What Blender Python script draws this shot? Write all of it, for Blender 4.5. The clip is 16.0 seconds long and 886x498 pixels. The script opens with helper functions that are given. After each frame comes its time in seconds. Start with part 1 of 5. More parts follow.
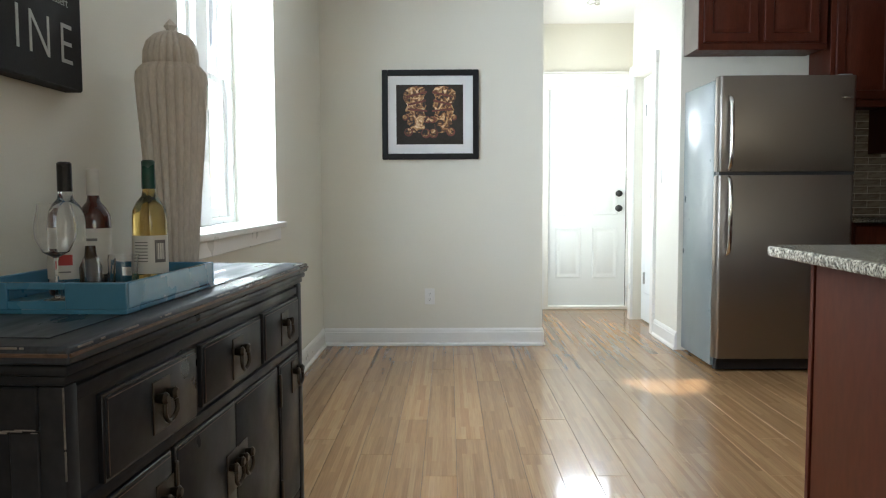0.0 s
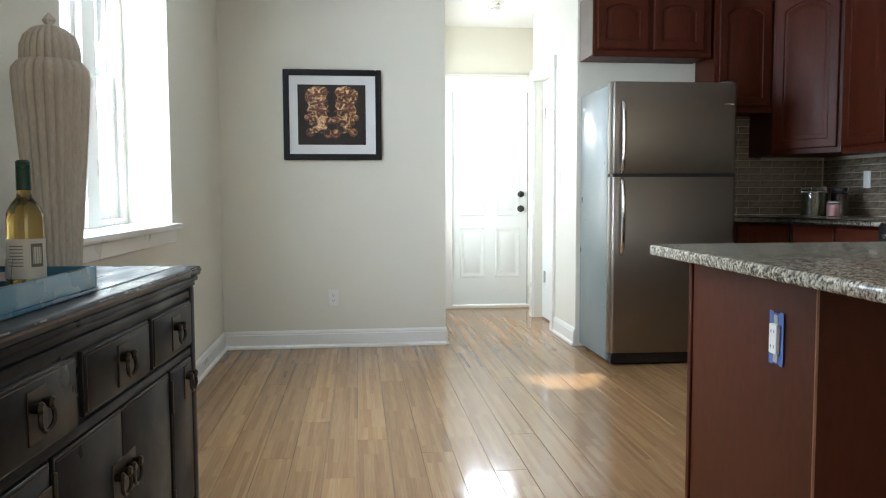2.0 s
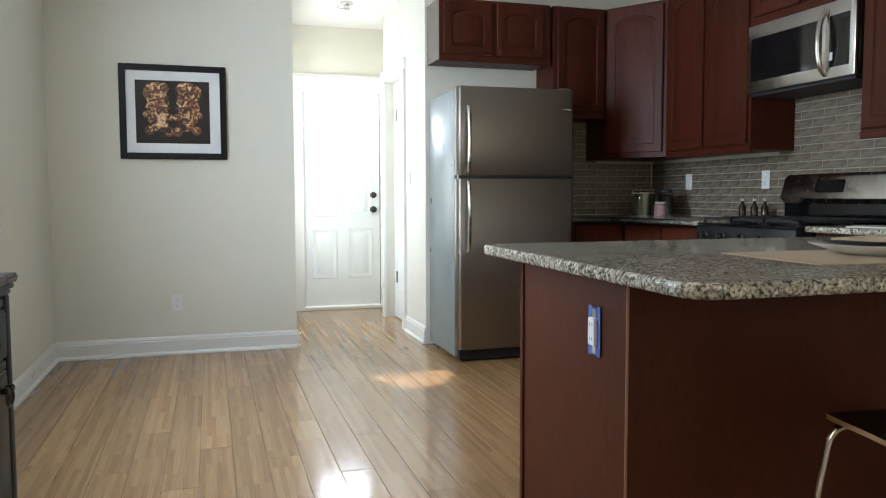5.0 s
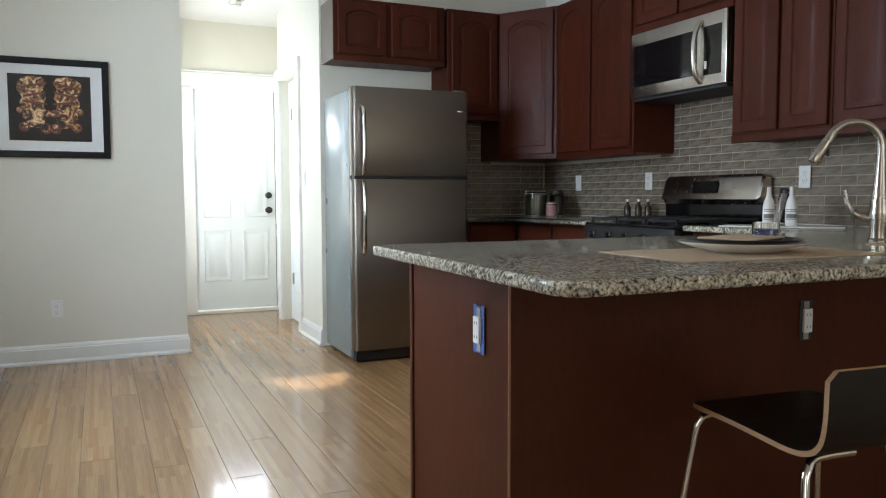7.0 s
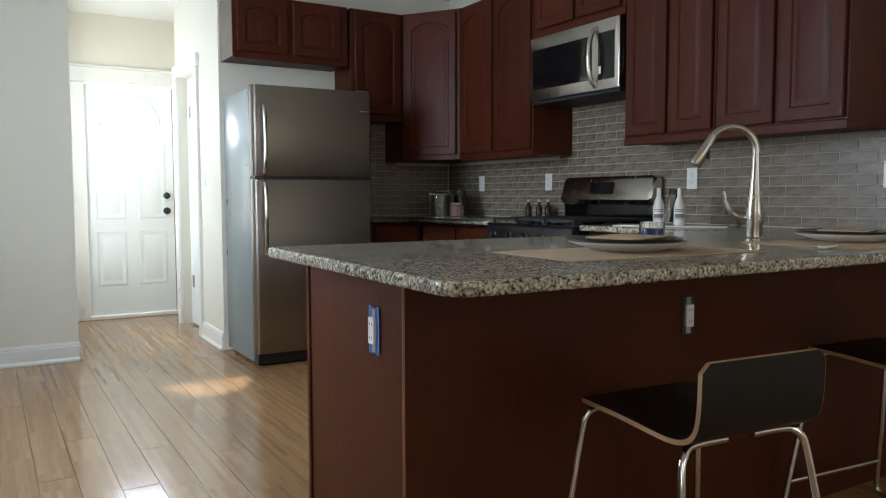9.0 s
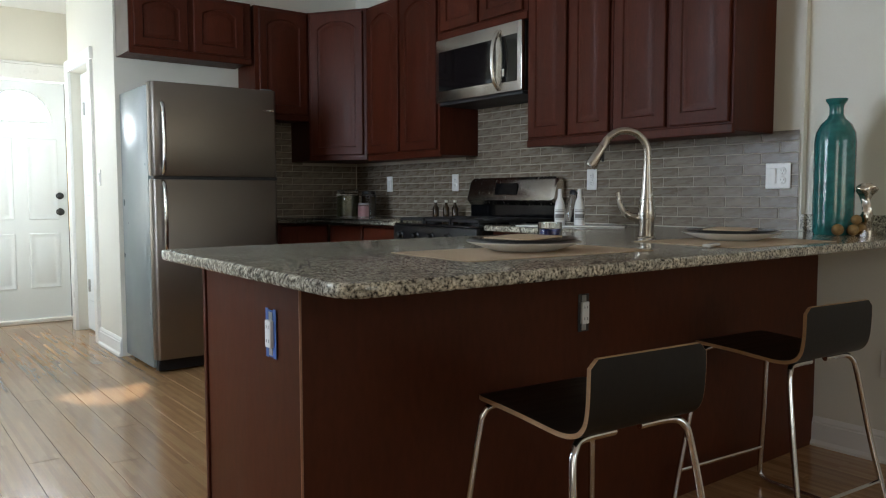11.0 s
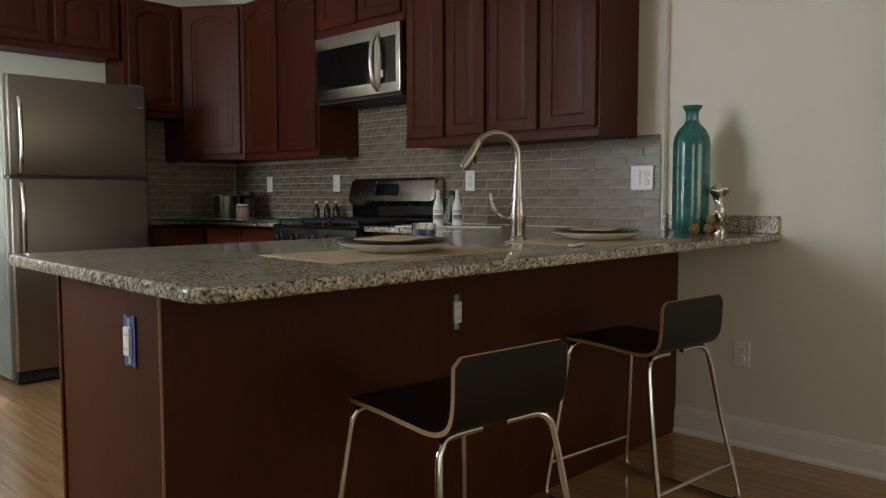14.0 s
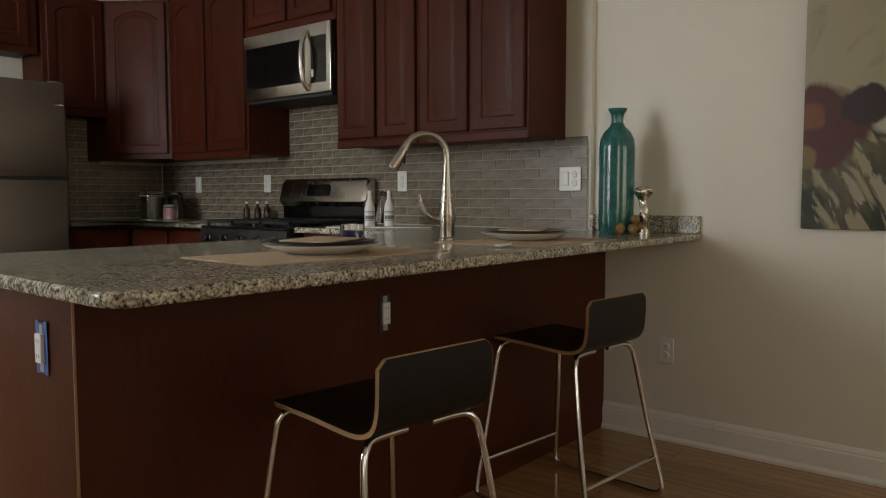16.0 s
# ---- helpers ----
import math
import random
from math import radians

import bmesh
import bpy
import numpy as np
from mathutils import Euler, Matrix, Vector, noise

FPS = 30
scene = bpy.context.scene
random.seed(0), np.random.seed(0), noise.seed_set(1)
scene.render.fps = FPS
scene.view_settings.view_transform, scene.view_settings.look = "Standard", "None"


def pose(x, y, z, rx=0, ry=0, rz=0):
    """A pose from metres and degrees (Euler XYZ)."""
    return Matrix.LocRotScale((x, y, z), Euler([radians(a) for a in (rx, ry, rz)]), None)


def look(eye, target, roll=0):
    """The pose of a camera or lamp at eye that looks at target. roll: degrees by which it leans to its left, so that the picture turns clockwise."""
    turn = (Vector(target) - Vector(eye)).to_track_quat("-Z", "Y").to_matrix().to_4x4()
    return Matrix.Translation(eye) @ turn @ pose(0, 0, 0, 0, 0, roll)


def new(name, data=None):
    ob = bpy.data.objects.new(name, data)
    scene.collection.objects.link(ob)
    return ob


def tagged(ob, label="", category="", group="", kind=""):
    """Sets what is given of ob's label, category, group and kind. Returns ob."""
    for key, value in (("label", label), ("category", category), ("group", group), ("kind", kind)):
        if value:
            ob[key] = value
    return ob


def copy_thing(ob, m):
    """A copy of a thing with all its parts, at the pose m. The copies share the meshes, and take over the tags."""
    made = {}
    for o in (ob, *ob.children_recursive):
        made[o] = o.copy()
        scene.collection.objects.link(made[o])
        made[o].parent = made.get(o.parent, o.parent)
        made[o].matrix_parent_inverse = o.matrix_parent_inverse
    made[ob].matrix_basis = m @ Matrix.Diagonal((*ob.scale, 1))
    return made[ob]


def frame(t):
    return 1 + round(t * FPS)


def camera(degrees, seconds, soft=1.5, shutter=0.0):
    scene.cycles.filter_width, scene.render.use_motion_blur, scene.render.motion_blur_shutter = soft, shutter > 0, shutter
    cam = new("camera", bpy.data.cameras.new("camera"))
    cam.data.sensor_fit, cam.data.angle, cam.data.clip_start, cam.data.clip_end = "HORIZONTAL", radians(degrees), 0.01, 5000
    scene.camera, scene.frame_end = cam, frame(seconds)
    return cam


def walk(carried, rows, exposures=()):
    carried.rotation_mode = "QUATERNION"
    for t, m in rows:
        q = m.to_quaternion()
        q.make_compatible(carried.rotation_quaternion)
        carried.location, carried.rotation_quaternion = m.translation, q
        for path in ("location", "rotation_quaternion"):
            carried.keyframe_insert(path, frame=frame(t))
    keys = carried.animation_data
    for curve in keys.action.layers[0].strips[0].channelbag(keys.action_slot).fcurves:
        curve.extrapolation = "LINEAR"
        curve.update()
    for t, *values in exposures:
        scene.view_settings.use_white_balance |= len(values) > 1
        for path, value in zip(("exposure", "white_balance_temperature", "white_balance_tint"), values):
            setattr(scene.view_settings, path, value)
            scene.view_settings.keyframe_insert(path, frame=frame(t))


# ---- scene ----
cam = camera(60.3, 16.0, soft=1.15)
PATH = [
    (0, (0.0687, 1.0671, 1.0882), (0.0533, 3.0622, 0.9496), -0.24),
    (0.5, (0.0782, 1.0622, 1.0890), (0.1244, 3.0568, 0.9504), -0.24),
    (1, (0.0877, 1.0570, 1.0899), (0.1920, 3.0495, 0.9512), -0.23),
    (1.5, (0.0972, 1.0517, 1.0907), (0.2601, 3.0402, 0.9519), -0.22),
    (2, (0.1066, 1.0462, 1.0915), (0.3288, 3.0290, 0.9527), -0.21),
    (2.5, (0.1161, 1.0406, 1.0923), (0.3964, 3.0160, 0.9534), -0.20),
    (3, (0.1254, 1.0349, 1.0930), (0.4643, 3.0010, 0.9541), -0.19),
    (3.5, (0.1347, 1.0290, 1.0938), (0.5327, 2.9840, 0.9548), -0.19),
    (4, (0.1440, 1.0230, 1.0946), (0.6015, 2.9650, 0.9554), -0.18),
    (6.5, (0.1888, 0.9915, 1.0981), (0.9533, 2.8344, 0.9586), -0.14),
    (7, (0.1973, 0.9851, 1.0988), (1.0178, 2.8037, 0.9592), -0.13),
    (7.5, (0.2058, 0.9785, 1.0994), (1.0798, 2.7720, 0.9598), -0.13),
    (8, (0.2141, 0.9720, 1.1001), (1.1405, 2.7390, 0.9603), -0.12),
    (8.5, (0.2222, 0.9654, 1.1007), (1.1998, 2.7046, 0.9609), -0.11),
    (9, (0.2302, 0.9588, 1.1013), (1.2581, 2.6687, 0.9615), -0.11),
    (11.5, (0.2669, 0.9261, 1.1043), (1.5233, 2.4760, 0.9644), -0.08),
    (12, (0.2736, 0.9197, 1.1049), (1.5681, 2.4378, 0.9649), -0.08),
    (12.5, (0.2800, 0.9134, 1.1054), (1.6083, 2.4020, 0.9655), -0.07),
    (13, (0.2862, 0.9071, 1.1060), (1.6497, 2.3636, 0.9661), -0.07),
    (13.5, (0.2921, 0.9009, 1.1065), (1.6896, 2.3249, 0.9667), -0.06),
    (14, (0.2977, 0.8949, 1.1070), (1.7278, 2.2860, 0.9673), -0.06),
    (14.5, (0.3030, 0.8889, 1.1075), (1.7628, 2.2489, 0.9679), -0.06),
    (15, (0.3081, 0.8831, 1.1080), (1.7948, 2.2135, 0.9685), -0.06),
    (15.5, (0.3128, 0.8774, 1.1085), (1.8259, 2.1777, 0.9691), -0.05),
    (16, (0.3171, 0.8718, 1.1090), (1.8561, 2.1415, 0.9698), -0.05),
]
walk(cam, [(t, look(eye, target, roll)) for t, eye, target, roll in PATH], exposures=[(0, 1.28, 6150, 10), (7, 1.16, 6100, 10), (9, 1.00, 6150, 10), (12.5, 0.80, 6450, 11), (16, 0.64, 7400, 14)])

# ---- light ----
world = bpy.data.worlds.new("sky")
scene.world = world
world.use_nodes = True
wn, wl = world.node_tree.nodes, world.node_tree.links
sky = wn.new("ShaderNodeTexSky")
sky.sky_type, sky.sun_disc = "NISHITA", False
sky.sun_elevation, sky.sun_rotation = radians(31.8), radians(-2.0)
wn["Background"].inputs["Strength"].default_value = 0.15
wl.new(sky.outputs[0], wn["Background"].inputs["Color"])
sun = new("sun", bpy.data.lights.new("sun", "SUN"))
sun.data.energy, sun.data.angle, sun.data.color = 5.0, radians(1.2), (1.0, 0.95, 0.86)
sun.matrix_world = look((1.3, 12.0, 4.0), (1.3 - 0.02 * 3, 9.0, 4.0 - 0.62 * 3))


def opening_light(name, eye, target, width, height, watts, color=(0.93, 0.97, 1.0)):
    lamp = new(name, bpy.data.lights.new(name, "AREA"))
    lamp.data.shape, lamp.data.size, lamp.data.size_y = "RECTANGLE", width, height
    lamp.data.energy, lamp.data.color = watts, color
    lamp.matrix_world = look(eye, target)
    return lamp


opening_light("window_daylight", (-1.16, 4.45, 1.75), (0.5, 4.45, 1.55), 1.3, 1.5, 43, (0.79, 0.92, 1.04))
# Warm fill lamp added in an unseen opening behind the camera.
opening_light("rear_fill", (2.2, -2.5, 1.6), (2.2, 0.0, 1.15), 2.2, 1.5, 6.2, (1.0, 0.80, 0.54))
# Fill lamp added in an unseen side opening, to lift the right-hand wall.
opening_light("side_fill", (-0.90, -0.85, 1.6), (3.5, 0.2, 0.9), 1.4, 1.5, 7.5, (1.0, 0.82, 0.57))
# Fill lamp added in an unseen hall opening, to brighten the outer door.
opening_light("hall_fill", (0.70, 7.5, 1.5), (1.6, 7.55, 1.35), 0.85, 1.6, 8.5, (0.88, 0.97, 1.0))
opening_light("fanlight_daylight", (1.382, 8.49, 1.86), (1.382, 5.4, 0.5), 0.50, 0.24, 4.5, (0.86, 0.95, 1.0))


# ---- materials ----
def material(name, color, rough=0.5, metal=0.0, vary=0.08, scale=6.0, fine=60.0, bump=0.02, stretch=(1, 1, 1), island=0.0, coat=0.0, spec=0.5, patch=0.06):
    m = bpy.data.materials.new(name)
    m.use_nodes = True
    n, l = m.node_tree.nodes, m.node_tree.links
    b = n["Principled BSDF"]
    co = n.new("ShaderNodeTexCoord")
    mp = n.new("ShaderNodeMapping")
    mp.inputs["Scale"].default_value = stretch
    l.new(co.outputs["Object"], mp.inputs["Vector"])
    big, small = n.new("ShaderNodeTexNoise"), n.new("ShaderNodeTexNoise")
    big.inputs["Scale"].default_value, small.inputs["Scale"].default_value = scale, fine
    big.inputs["Detail"].default_value, small.inputs["Detail"].default_value = 4, 3
    l.new(mp.outputs[0], big.inputs["Vector"]), l.new(mp.outputs[0], small.inputs["Vector"])
    add = n.new("ShaderNodeMath")
    add.operation = "MULTIPLY_ADD"
    add.inputs[1].default_value = 0.5
    l.new(small.outputs[0], add.inputs[0])
    half = n.new("ShaderNodeMath")
    half.operation = "MULTIPLY"
    half.inputs[1].default_value = 0.5
    l.new(big.outputs[0], half.inputs[0]), l.new(half.outputs[0], add.inputs[2])
    ramp = n.new("ShaderNodeMapRange")
    ramp.inputs["From Min"].default_value, ramp.inputs["From Max"].default_value = 0.3, 0.7
    ramp.inputs["To Min"].default_value, ramp.inputs["To Max"].default_value = 1 - vary, 1 + vary
    l.new(add.outputs[0], ramp.inputs["Value"])
    value = ramp.outputs[0]
    if island:
        info = n.new("ShaderNodeObjectInfo")
        r2 = n.new("ShaderNodeMapRange")
        r2.inputs["To Min"].default_value, r2.inputs["To Max"].default_value = 1 - island, 1 + island
        l.new(info.outputs["Random"], r2.inputs["Value"])
        mul = n.new("ShaderNodeMath")
        mul.operation = "MULTIPLY"
        l.new(value, mul.inputs[0]), l.new(r2.outputs[0], mul.inputs[1])
        value = mul.outputs[0]
    vm = n.new("ShaderNodeVectorMath")
    vm.operation = "SCALE"
    vm.inputs[0].default_value = color[:3]
    l.new(value, vm.inputs["Scale"])
    l.new(vm.outputs[0], b.inputs["Base Color"])
    rr = n.new("ShaderNodeMapRange")
    rr.inputs["From Min"].default_value, rr.inputs["From Max"].default_value = 0.3, 0.7
    rr.inputs["To Min"].default_value, rr.inputs["To Max"].default_value = max(rough - patch, 0.02), min(rough + patch, 1)
    l.new(big.outputs[0], rr.inputs["Value"]), l.new(rr.outputs[0], b.inputs["Roughness"])
    b.inputs["Metallic"].default_value = metal
    b.inputs["Coat Weight"].default_value = coat
    b.inputs["Coat Roughness"].default_value = 0.12
    b.inputs["Specular IOR Level"].default_value = spec
    if bump:
        bp = n.new("ShaderNodeBump")
        bp.inputs["Strength"].default_value, bp.inputs["Distance"].default_value = min(bump * 10, 1), 0.002
        l.new(add.outputs[0], bp.inputs["Height"]), l.new(bp.outputs[0], b.inputs["Normal"])
    return m


def glass_material(name, color, rough=0.0, ior=1.45):
    m = bpy.data.materials.new(name)
    m.use_nodes = True
    b = m.node_tree.nodes["Principled BSDF"]
    b.inputs["Base Color"].default_value = (*color, 1)
    b.inputs["Transmission Weight"].default_value = 1
    b.inputs["Roughness"].default_value, b.inputs["IOR"].default_value = rough, ior
    return m


def granite_material():
    m = bpy.data.materials.new("granite")
    m.use_nodes = True
    n, l = m.node_tree.nodes, m.node_tree.links
    b = n["Principled BSDF"]
    co = n.new("ShaderNodeTexCoord")
    warp, fleck, cloud, tiny = (n.new("ShaderNodeTexNoise") for _ in range(4))
    for node, sc, det in ((warp, 40, 3), (fleck, 128, 5), (cloud, 40, 4), (tiny, 300, 2)):
        node.inputs["Scale"].default_value, node.inputs["Detail"].default_value = sc, det
        l.new(co.outputs["Object"], node.inputs["Vector"])
    r1 = n.new("ShaderNodeValToRGB")
    e = r1.color_ramp.elements
    e[0].position, e[0].color = 0.335, (0.016, 0.016, 0.018, 1)
    e[1].position, e[1].color = 0.46, (0.34, 0.325, 0.285, 1)
    e.new(0.40).color = (0.15, 0.14, 0.125, 1)
    e.new(0.56).color = (0.55, 0.53, 0.47, 1)
    e.new(0.66).color = (0.74, 0.73, 0.68, 1)
    l.new(fleck.outputs[0], r1.inputs["Fac"])
    r2 = n.new("ShaderNodeValToRGB")
    e = r2.color_ramp.elements
    e[0].position, e[0].color = 0.38, (0.62, 0.59, 0.53, 1)
    e[1].position, e[1].color = 0.62, (1.1, 1.04, 0.92, 1)
    l.new(cloud.outputs[0], r2.inputs["Fac"])
    mx = n.new("ShaderNodeMix")
    mx.data_type, mx.blend_type = "RGBA", "MULTIPLY"
    mx.inputs["Factor"].default_value = 1
    l.new(r1.outputs[0], mx.inputs["A"]), l.new(r2.outputs[0], mx.inputs["B"])
    r3 = n.new("ShaderNodeMapRange")
    r3.inputs["From Min"].default_value, r3.inputs["From Max"].default_value = 0.33, 0.40
    l.new(tiny.outputs[0], r3.inputs["Value"])
    m2 = n.new("ShaderNodeMix")
    m2.data_type = "RGBA"
    m2.inputs["A"].default_value = (0.04, 0.04, 0.045, 1)
    l.new(r3.outputs[0], m2.inputs["Factor"]), l.new(mx.outputs["Result"], m2.inputs["B"])
    l.new(m2.outputs["Result"], b.inputs["Base Color"])
    b.inputs["Roughness"].default_value = 0.13
    return m


def bamboo_material():
    m = bpy.data.materials.new("bamboo_plank")
    m.use_nodes = True
    n, l = m.node_tree.nodes, m.node_tree.links
    b = n["Principled BSDF"]
    co, info = n.new("ShaderNodeTexCoord"), n.new("ShaderNodeObjectInfo")
    off = n.new("ShaderNodeVectorMath")
    off.operation = "MULTIPLY_ADD"
    off.inputs[1].default_value = (7.3, 31.0, 0)
    l.new(info.outputs["Random"], off.inputs[0]), l.new(co.outputs["Object"], off.inputs[2])

    def tex(sx, sy, detail):
        mp = n.new("ShaderNodeMapping")
        mp.inputs["Scale"].default_value = (sx, sy, 1)
        l.new(off.outputs[0], mp.inputs["Vector"])
        t = n.new("ShaderNodeTexNoise")
        t.inputs["Scale"].default_value, t.inputs["Detail"].default_value = 1, detail
        l.new(mp.outputs[0], t.inputs["Vector"])
        return t.outputs[0]

    # narrow laminated strips, then grain, then broad tone
    brick = n.new("ShaderNodeTexBrick")
    mp = n.new("ShaderNodeMapping")
    mp.inputs["Rotation"].default_value = (0, 0, radians(90))
    l.new(off.outputs[0], mp.inputs["Vector"])
    l.new(mp.outputs[0], brick.inputs["Vector"])
    brick.inputs["Scale"].default_value = 1
    brick.inputs["Brick Width"].default_value, brick.inputs["Row Height"].default_value = 0.62, 0.021
    brick.inputs["Mortar Size"].default_value = 0.0
    brick.inputs["Color1"].default_value = (0.300, 0.163, 0.070, 1)
    brick.inputs["Color2"].default_value = (0.395, 0.232, 0.108, 1)
    brick.inputs["Mortar"].default_value = (0.29, 0.17, 0.085, 1)
    r = n.new("ShaderNodeMapRange")
    r.inputs["From Min"].default_value, r.inputs["From Max"].default_value = 0.3, 0.7
    r.inputs["To Min"].default_value, r.inputs["To Max"].default_value = 0.88, 1.12
    l.new(tex(160, 5, 4), r.inputs["Value"])
    r2 = n.new("ShaderNodeMapRange")
    r2.inputs["To Min"].default_value, r2.inputs["To Max"].default_value = 0.88, 1.12
    l.new(info.outputs["Random"], r2.inputs["Value"])
    mul = n.new("ShaderNodeMath")
    mul.operation = "MULTIPLY"
    l.new(r.outputs[0], mul.inputs[0]), l.new(r2.outputs[0], mul.inputs[1])
    sc = n.new("ShaderNodeVectorMath")
    sc.operation = "SCALE"
    l.new(brick.outputs["Color"], sc.inputs[0]), l.new(mul.outputs[0], sc.inputs["Scale"])
    l.new(sc.outputs[0], b.inputs["Base Color"])
    rr = n.new("ShaderNodeMapRange")
    rr.inputs["To Min"].default_value, rr.inputs["To Max"].default_value = 0.07, 0.17
    l.new(tex(9, 3, 3), rr.inputs["Value"]), l.new(rr.outputs[0], b.inputs["Roughness"])
    bp = n.new("ShaderNodeBump")
    bp.inputs["Strength"].default_value, bp.inputs["Distance"].default_value = 0.014, 0.002
    b.inputs["Specular IOR Level"].default_value = 0.65
    l.new(tex(11, 2.5, 2), bp.inputs["Height"]), l.new(bp.outputs[0], b.inputs["Normal"])
    return m


def paint_art(name):
    """Loose diagonal brushwork: dark green ground, cream and ochre strokes, a rust flower near the upper edge."""
    m = bpy.data.materials.new(name)
    m.use_nodes = True
    n, l = m.node_tree.nodes, m.node_tree.links
    b = n["Principled BSDF"]
    co = n.new("ShaderNodeTexCoord")

    def strokes(angle, sy, sz, detail, shift):
        mp, t = n.new("ShaderNodeMapping"), n.new("ShaderNodeTexNoise")
        mp.inputs["Rotation"].default_value = (radians(angle), 0, 0)
        mp.inputs["Location"].default_value = (shift, shift * 2, 0)
        mp2 = n.new("ShaderNodeMapping")
        mp2.inputs["Scale"].default_value = (1, sy, sz)
        t.inputs["Scale"].default_value, t.inputs["Detail"].default_value, t.inputs["Distortion"].default_value = 1, detail, 0.5
        l.new(co.outputs["Object"], mp.inputs[0]), l.new(mp.outputs[0], mp2.inputs[0]), l.new(mp2.outputs[0], t.inputs[0])
        return t.outputs[0]

    def layer(below, color, mask, lo, hi):
        r, mx = n.new("ShaderNodeMapRange"), n.new("ShaderNodeMix")
        r.inputs["From Min"].default_value, r.inputs["From Max"].default_value = lo, hi
        mx.data_type = "RGBA"
        mx.inputs["B"].default_value = (*color, 1)
        l.new(mask, r.inputs["Value"]), l.new(r.outputs[0], mx.inputs["Factor"])
        if isinstance(below, tuple):
            mx.inputs["A"].default_value = (*below, 1)
        else:
            l.new(below, mx.inputs["A"])
        return mx.outputs["Result"]

    def spot(y, z, size):
        mp, g, a = n.new("ShaderNodeMapping"), n.new("ShaderNodeTexGradient"), n.new("ShaderNodeMath")
        g.gradient_type = "SPHERICAL"
        mp.inputs["Location"].default_value = (0, -y / size, -z / size)
        mp.inputs["Scale"].default_value = (0.05, 1 / size, 1 / size)
        l.new(co.outputs["Object"], mp.inputs[0]), l.new(mp.outputs[0], g.inputs[0])
        a.operation = "MULTIPLY"
        l.new(g.outputs["Fac"], a.inputs[0]), l.new(strokes(20, 9, 6, 4, y), a.inputs[1])
        return a.outputs[0]

    sep, add = n.new("ShaderNodeSeparateXYZ"), n.new("ShaderNodeMath")
    add.operation = "MULTIPLY_ADD"
    add.inputs[1].default_value = 0.22
    l.new(co.outputs["Object"], sep.inputs[0]), l.new(strokes(15, 7, 5, 4, 4.4), add.inputs[0]), l.new(sep.outputs["Z"], add.inputs[2])
    c = layer((0.050, 0.042, 0.020), (0.105, 0.085, 0.040), strokes(35, 5, 3, 5, 1.3), 0.42, 0.6)
    c = layer(c, (0.020, 0.026, 0.012), strokes(40, 9, 4, 4, 5.7), 0.50, 0.58)
    c = layer(c, (0.30, 0.255, 0.15), strokes(-62, 5, 24, 4, 3.1), 0.52, 0.60)
    c = layer(c, (0.10, 0.11, 0.12), strokes(-55, 4, 12, 3, 8.1), 0.60, 0.66)
    c = layer(c, (0.32, 0.28, 0.20), strokes(-58, 6, 20, 5, 6.2), 0.59, 0.64)
    c = layer(c, (0.33, 0.295, 0.185), add.outputs[0], 0.59, 0.65)
    c = layer(c, (0.25, 0.23, 0.15), strokes(60, 4, 9, 4, 9.6), 0.60, 0.72)
    c = layer(c, (0.44, 0.40, 0.30), spot(0.15, 0.45, 0.15), 0.16, 0.24)
    c = layer(c, (0.080, 0.015, 0.011), spot(0.38, 0.40, 0.22), 0.11, 0.17)
    c = layer(c, (0.19, 0.055, 0.016), spot(0.43, 0.44, 0.10), 0.19, 0.28)
    c = layer(c, (0.030, 0.012, 0.012), spot(0.25, 0.47, 0.12), 0.14, 0.20)
    c = layer(c, (0.20, 0.125, 0.035), spot(0.45, 0.28, 0.08), 0.18, 0.26)
    l.new(c, b.inputs["Base Color"])
    b.inputs["Roughness"].default_value = 0.45
    bp = n.new("ShaderNodeBump")
    bp.inputs["Strength"].default_value, bp.inputs["Distance"].default_value = 0.5, 0.003
    l.new(strokes(-40, 30, 8, 4, 2.0), bp.inputs["Height"]), l.new(bp.outputs[0], b.inputs["Normal"])
    return m


WALL = material("cream_wall_paint", (0.745, 0.718, 0.622), 0.62, vary=0.025, scale=1.2, fine=160, bump=0.012)
CEIL = material("ceiling_paint", (0.80, 0.79, 0.76), 0.8, vary=0.02, scale=1.5, fine=120, bump=0.01)
TRIM = material("white_trim_paint", (0.80, 0.79, 0.75), 0.32, vary=0.02, scale=4, fine=60, bump=0.004)
DOORW = material("white_door_paint", (0.80, 0.83, 0.83), 0.4, vary=0.02, scale=3, fine=90, bump=0.006)
BAMBOO = bamboo_material()
SUBFLOOR = material("floor_joint", (0.10, 0.055, 0.028), 0.6)
CHERRY = material("cherry_wood", (0.066, 0.0140, 0.0060), 0.43, vary=0.30, scale=3, fine=26, bump=0.008, stretch=(6, 6, 0.6), island=0.10, spec=0.17)
CHERRYPANEL = material("cherry_panel", (0.070, 0.0178, 0.0064), 0.45, vary=0.22, scale=2.2, fine=20, bump=0.005, stretch=(2.5, 2.5, 0.8), spec=0.16)
CHERRYEDGE = material("cherry_edge_strip", (0.30, 0.15, 0.085), 0.4, vary=0.1)
CABSIDE = material("cabinet_side", (0.15, 0.12, 0.10), 0.5, vary=0.05)
GRANITE = granite_material()
STEEL = material("stainless_steel", (0.255, 0.224, 0.194), 0.40, 1.0, vary=0.02, scale=1.2, fine=260, bump=0, patch=0.03)
STEELB = material("bright_steel", (0.62, 0.59, 0.54), 0.24, 1.0, vary=0.03, scale=2, fine=40, bump=0.003, stretch=(30, 30, 1), patch=0.04)
CHROME = material("chrome", (0.75, 0.74, 0.72), 0.09, 1.0, vary=0.02, bump=0, patch=0.03)
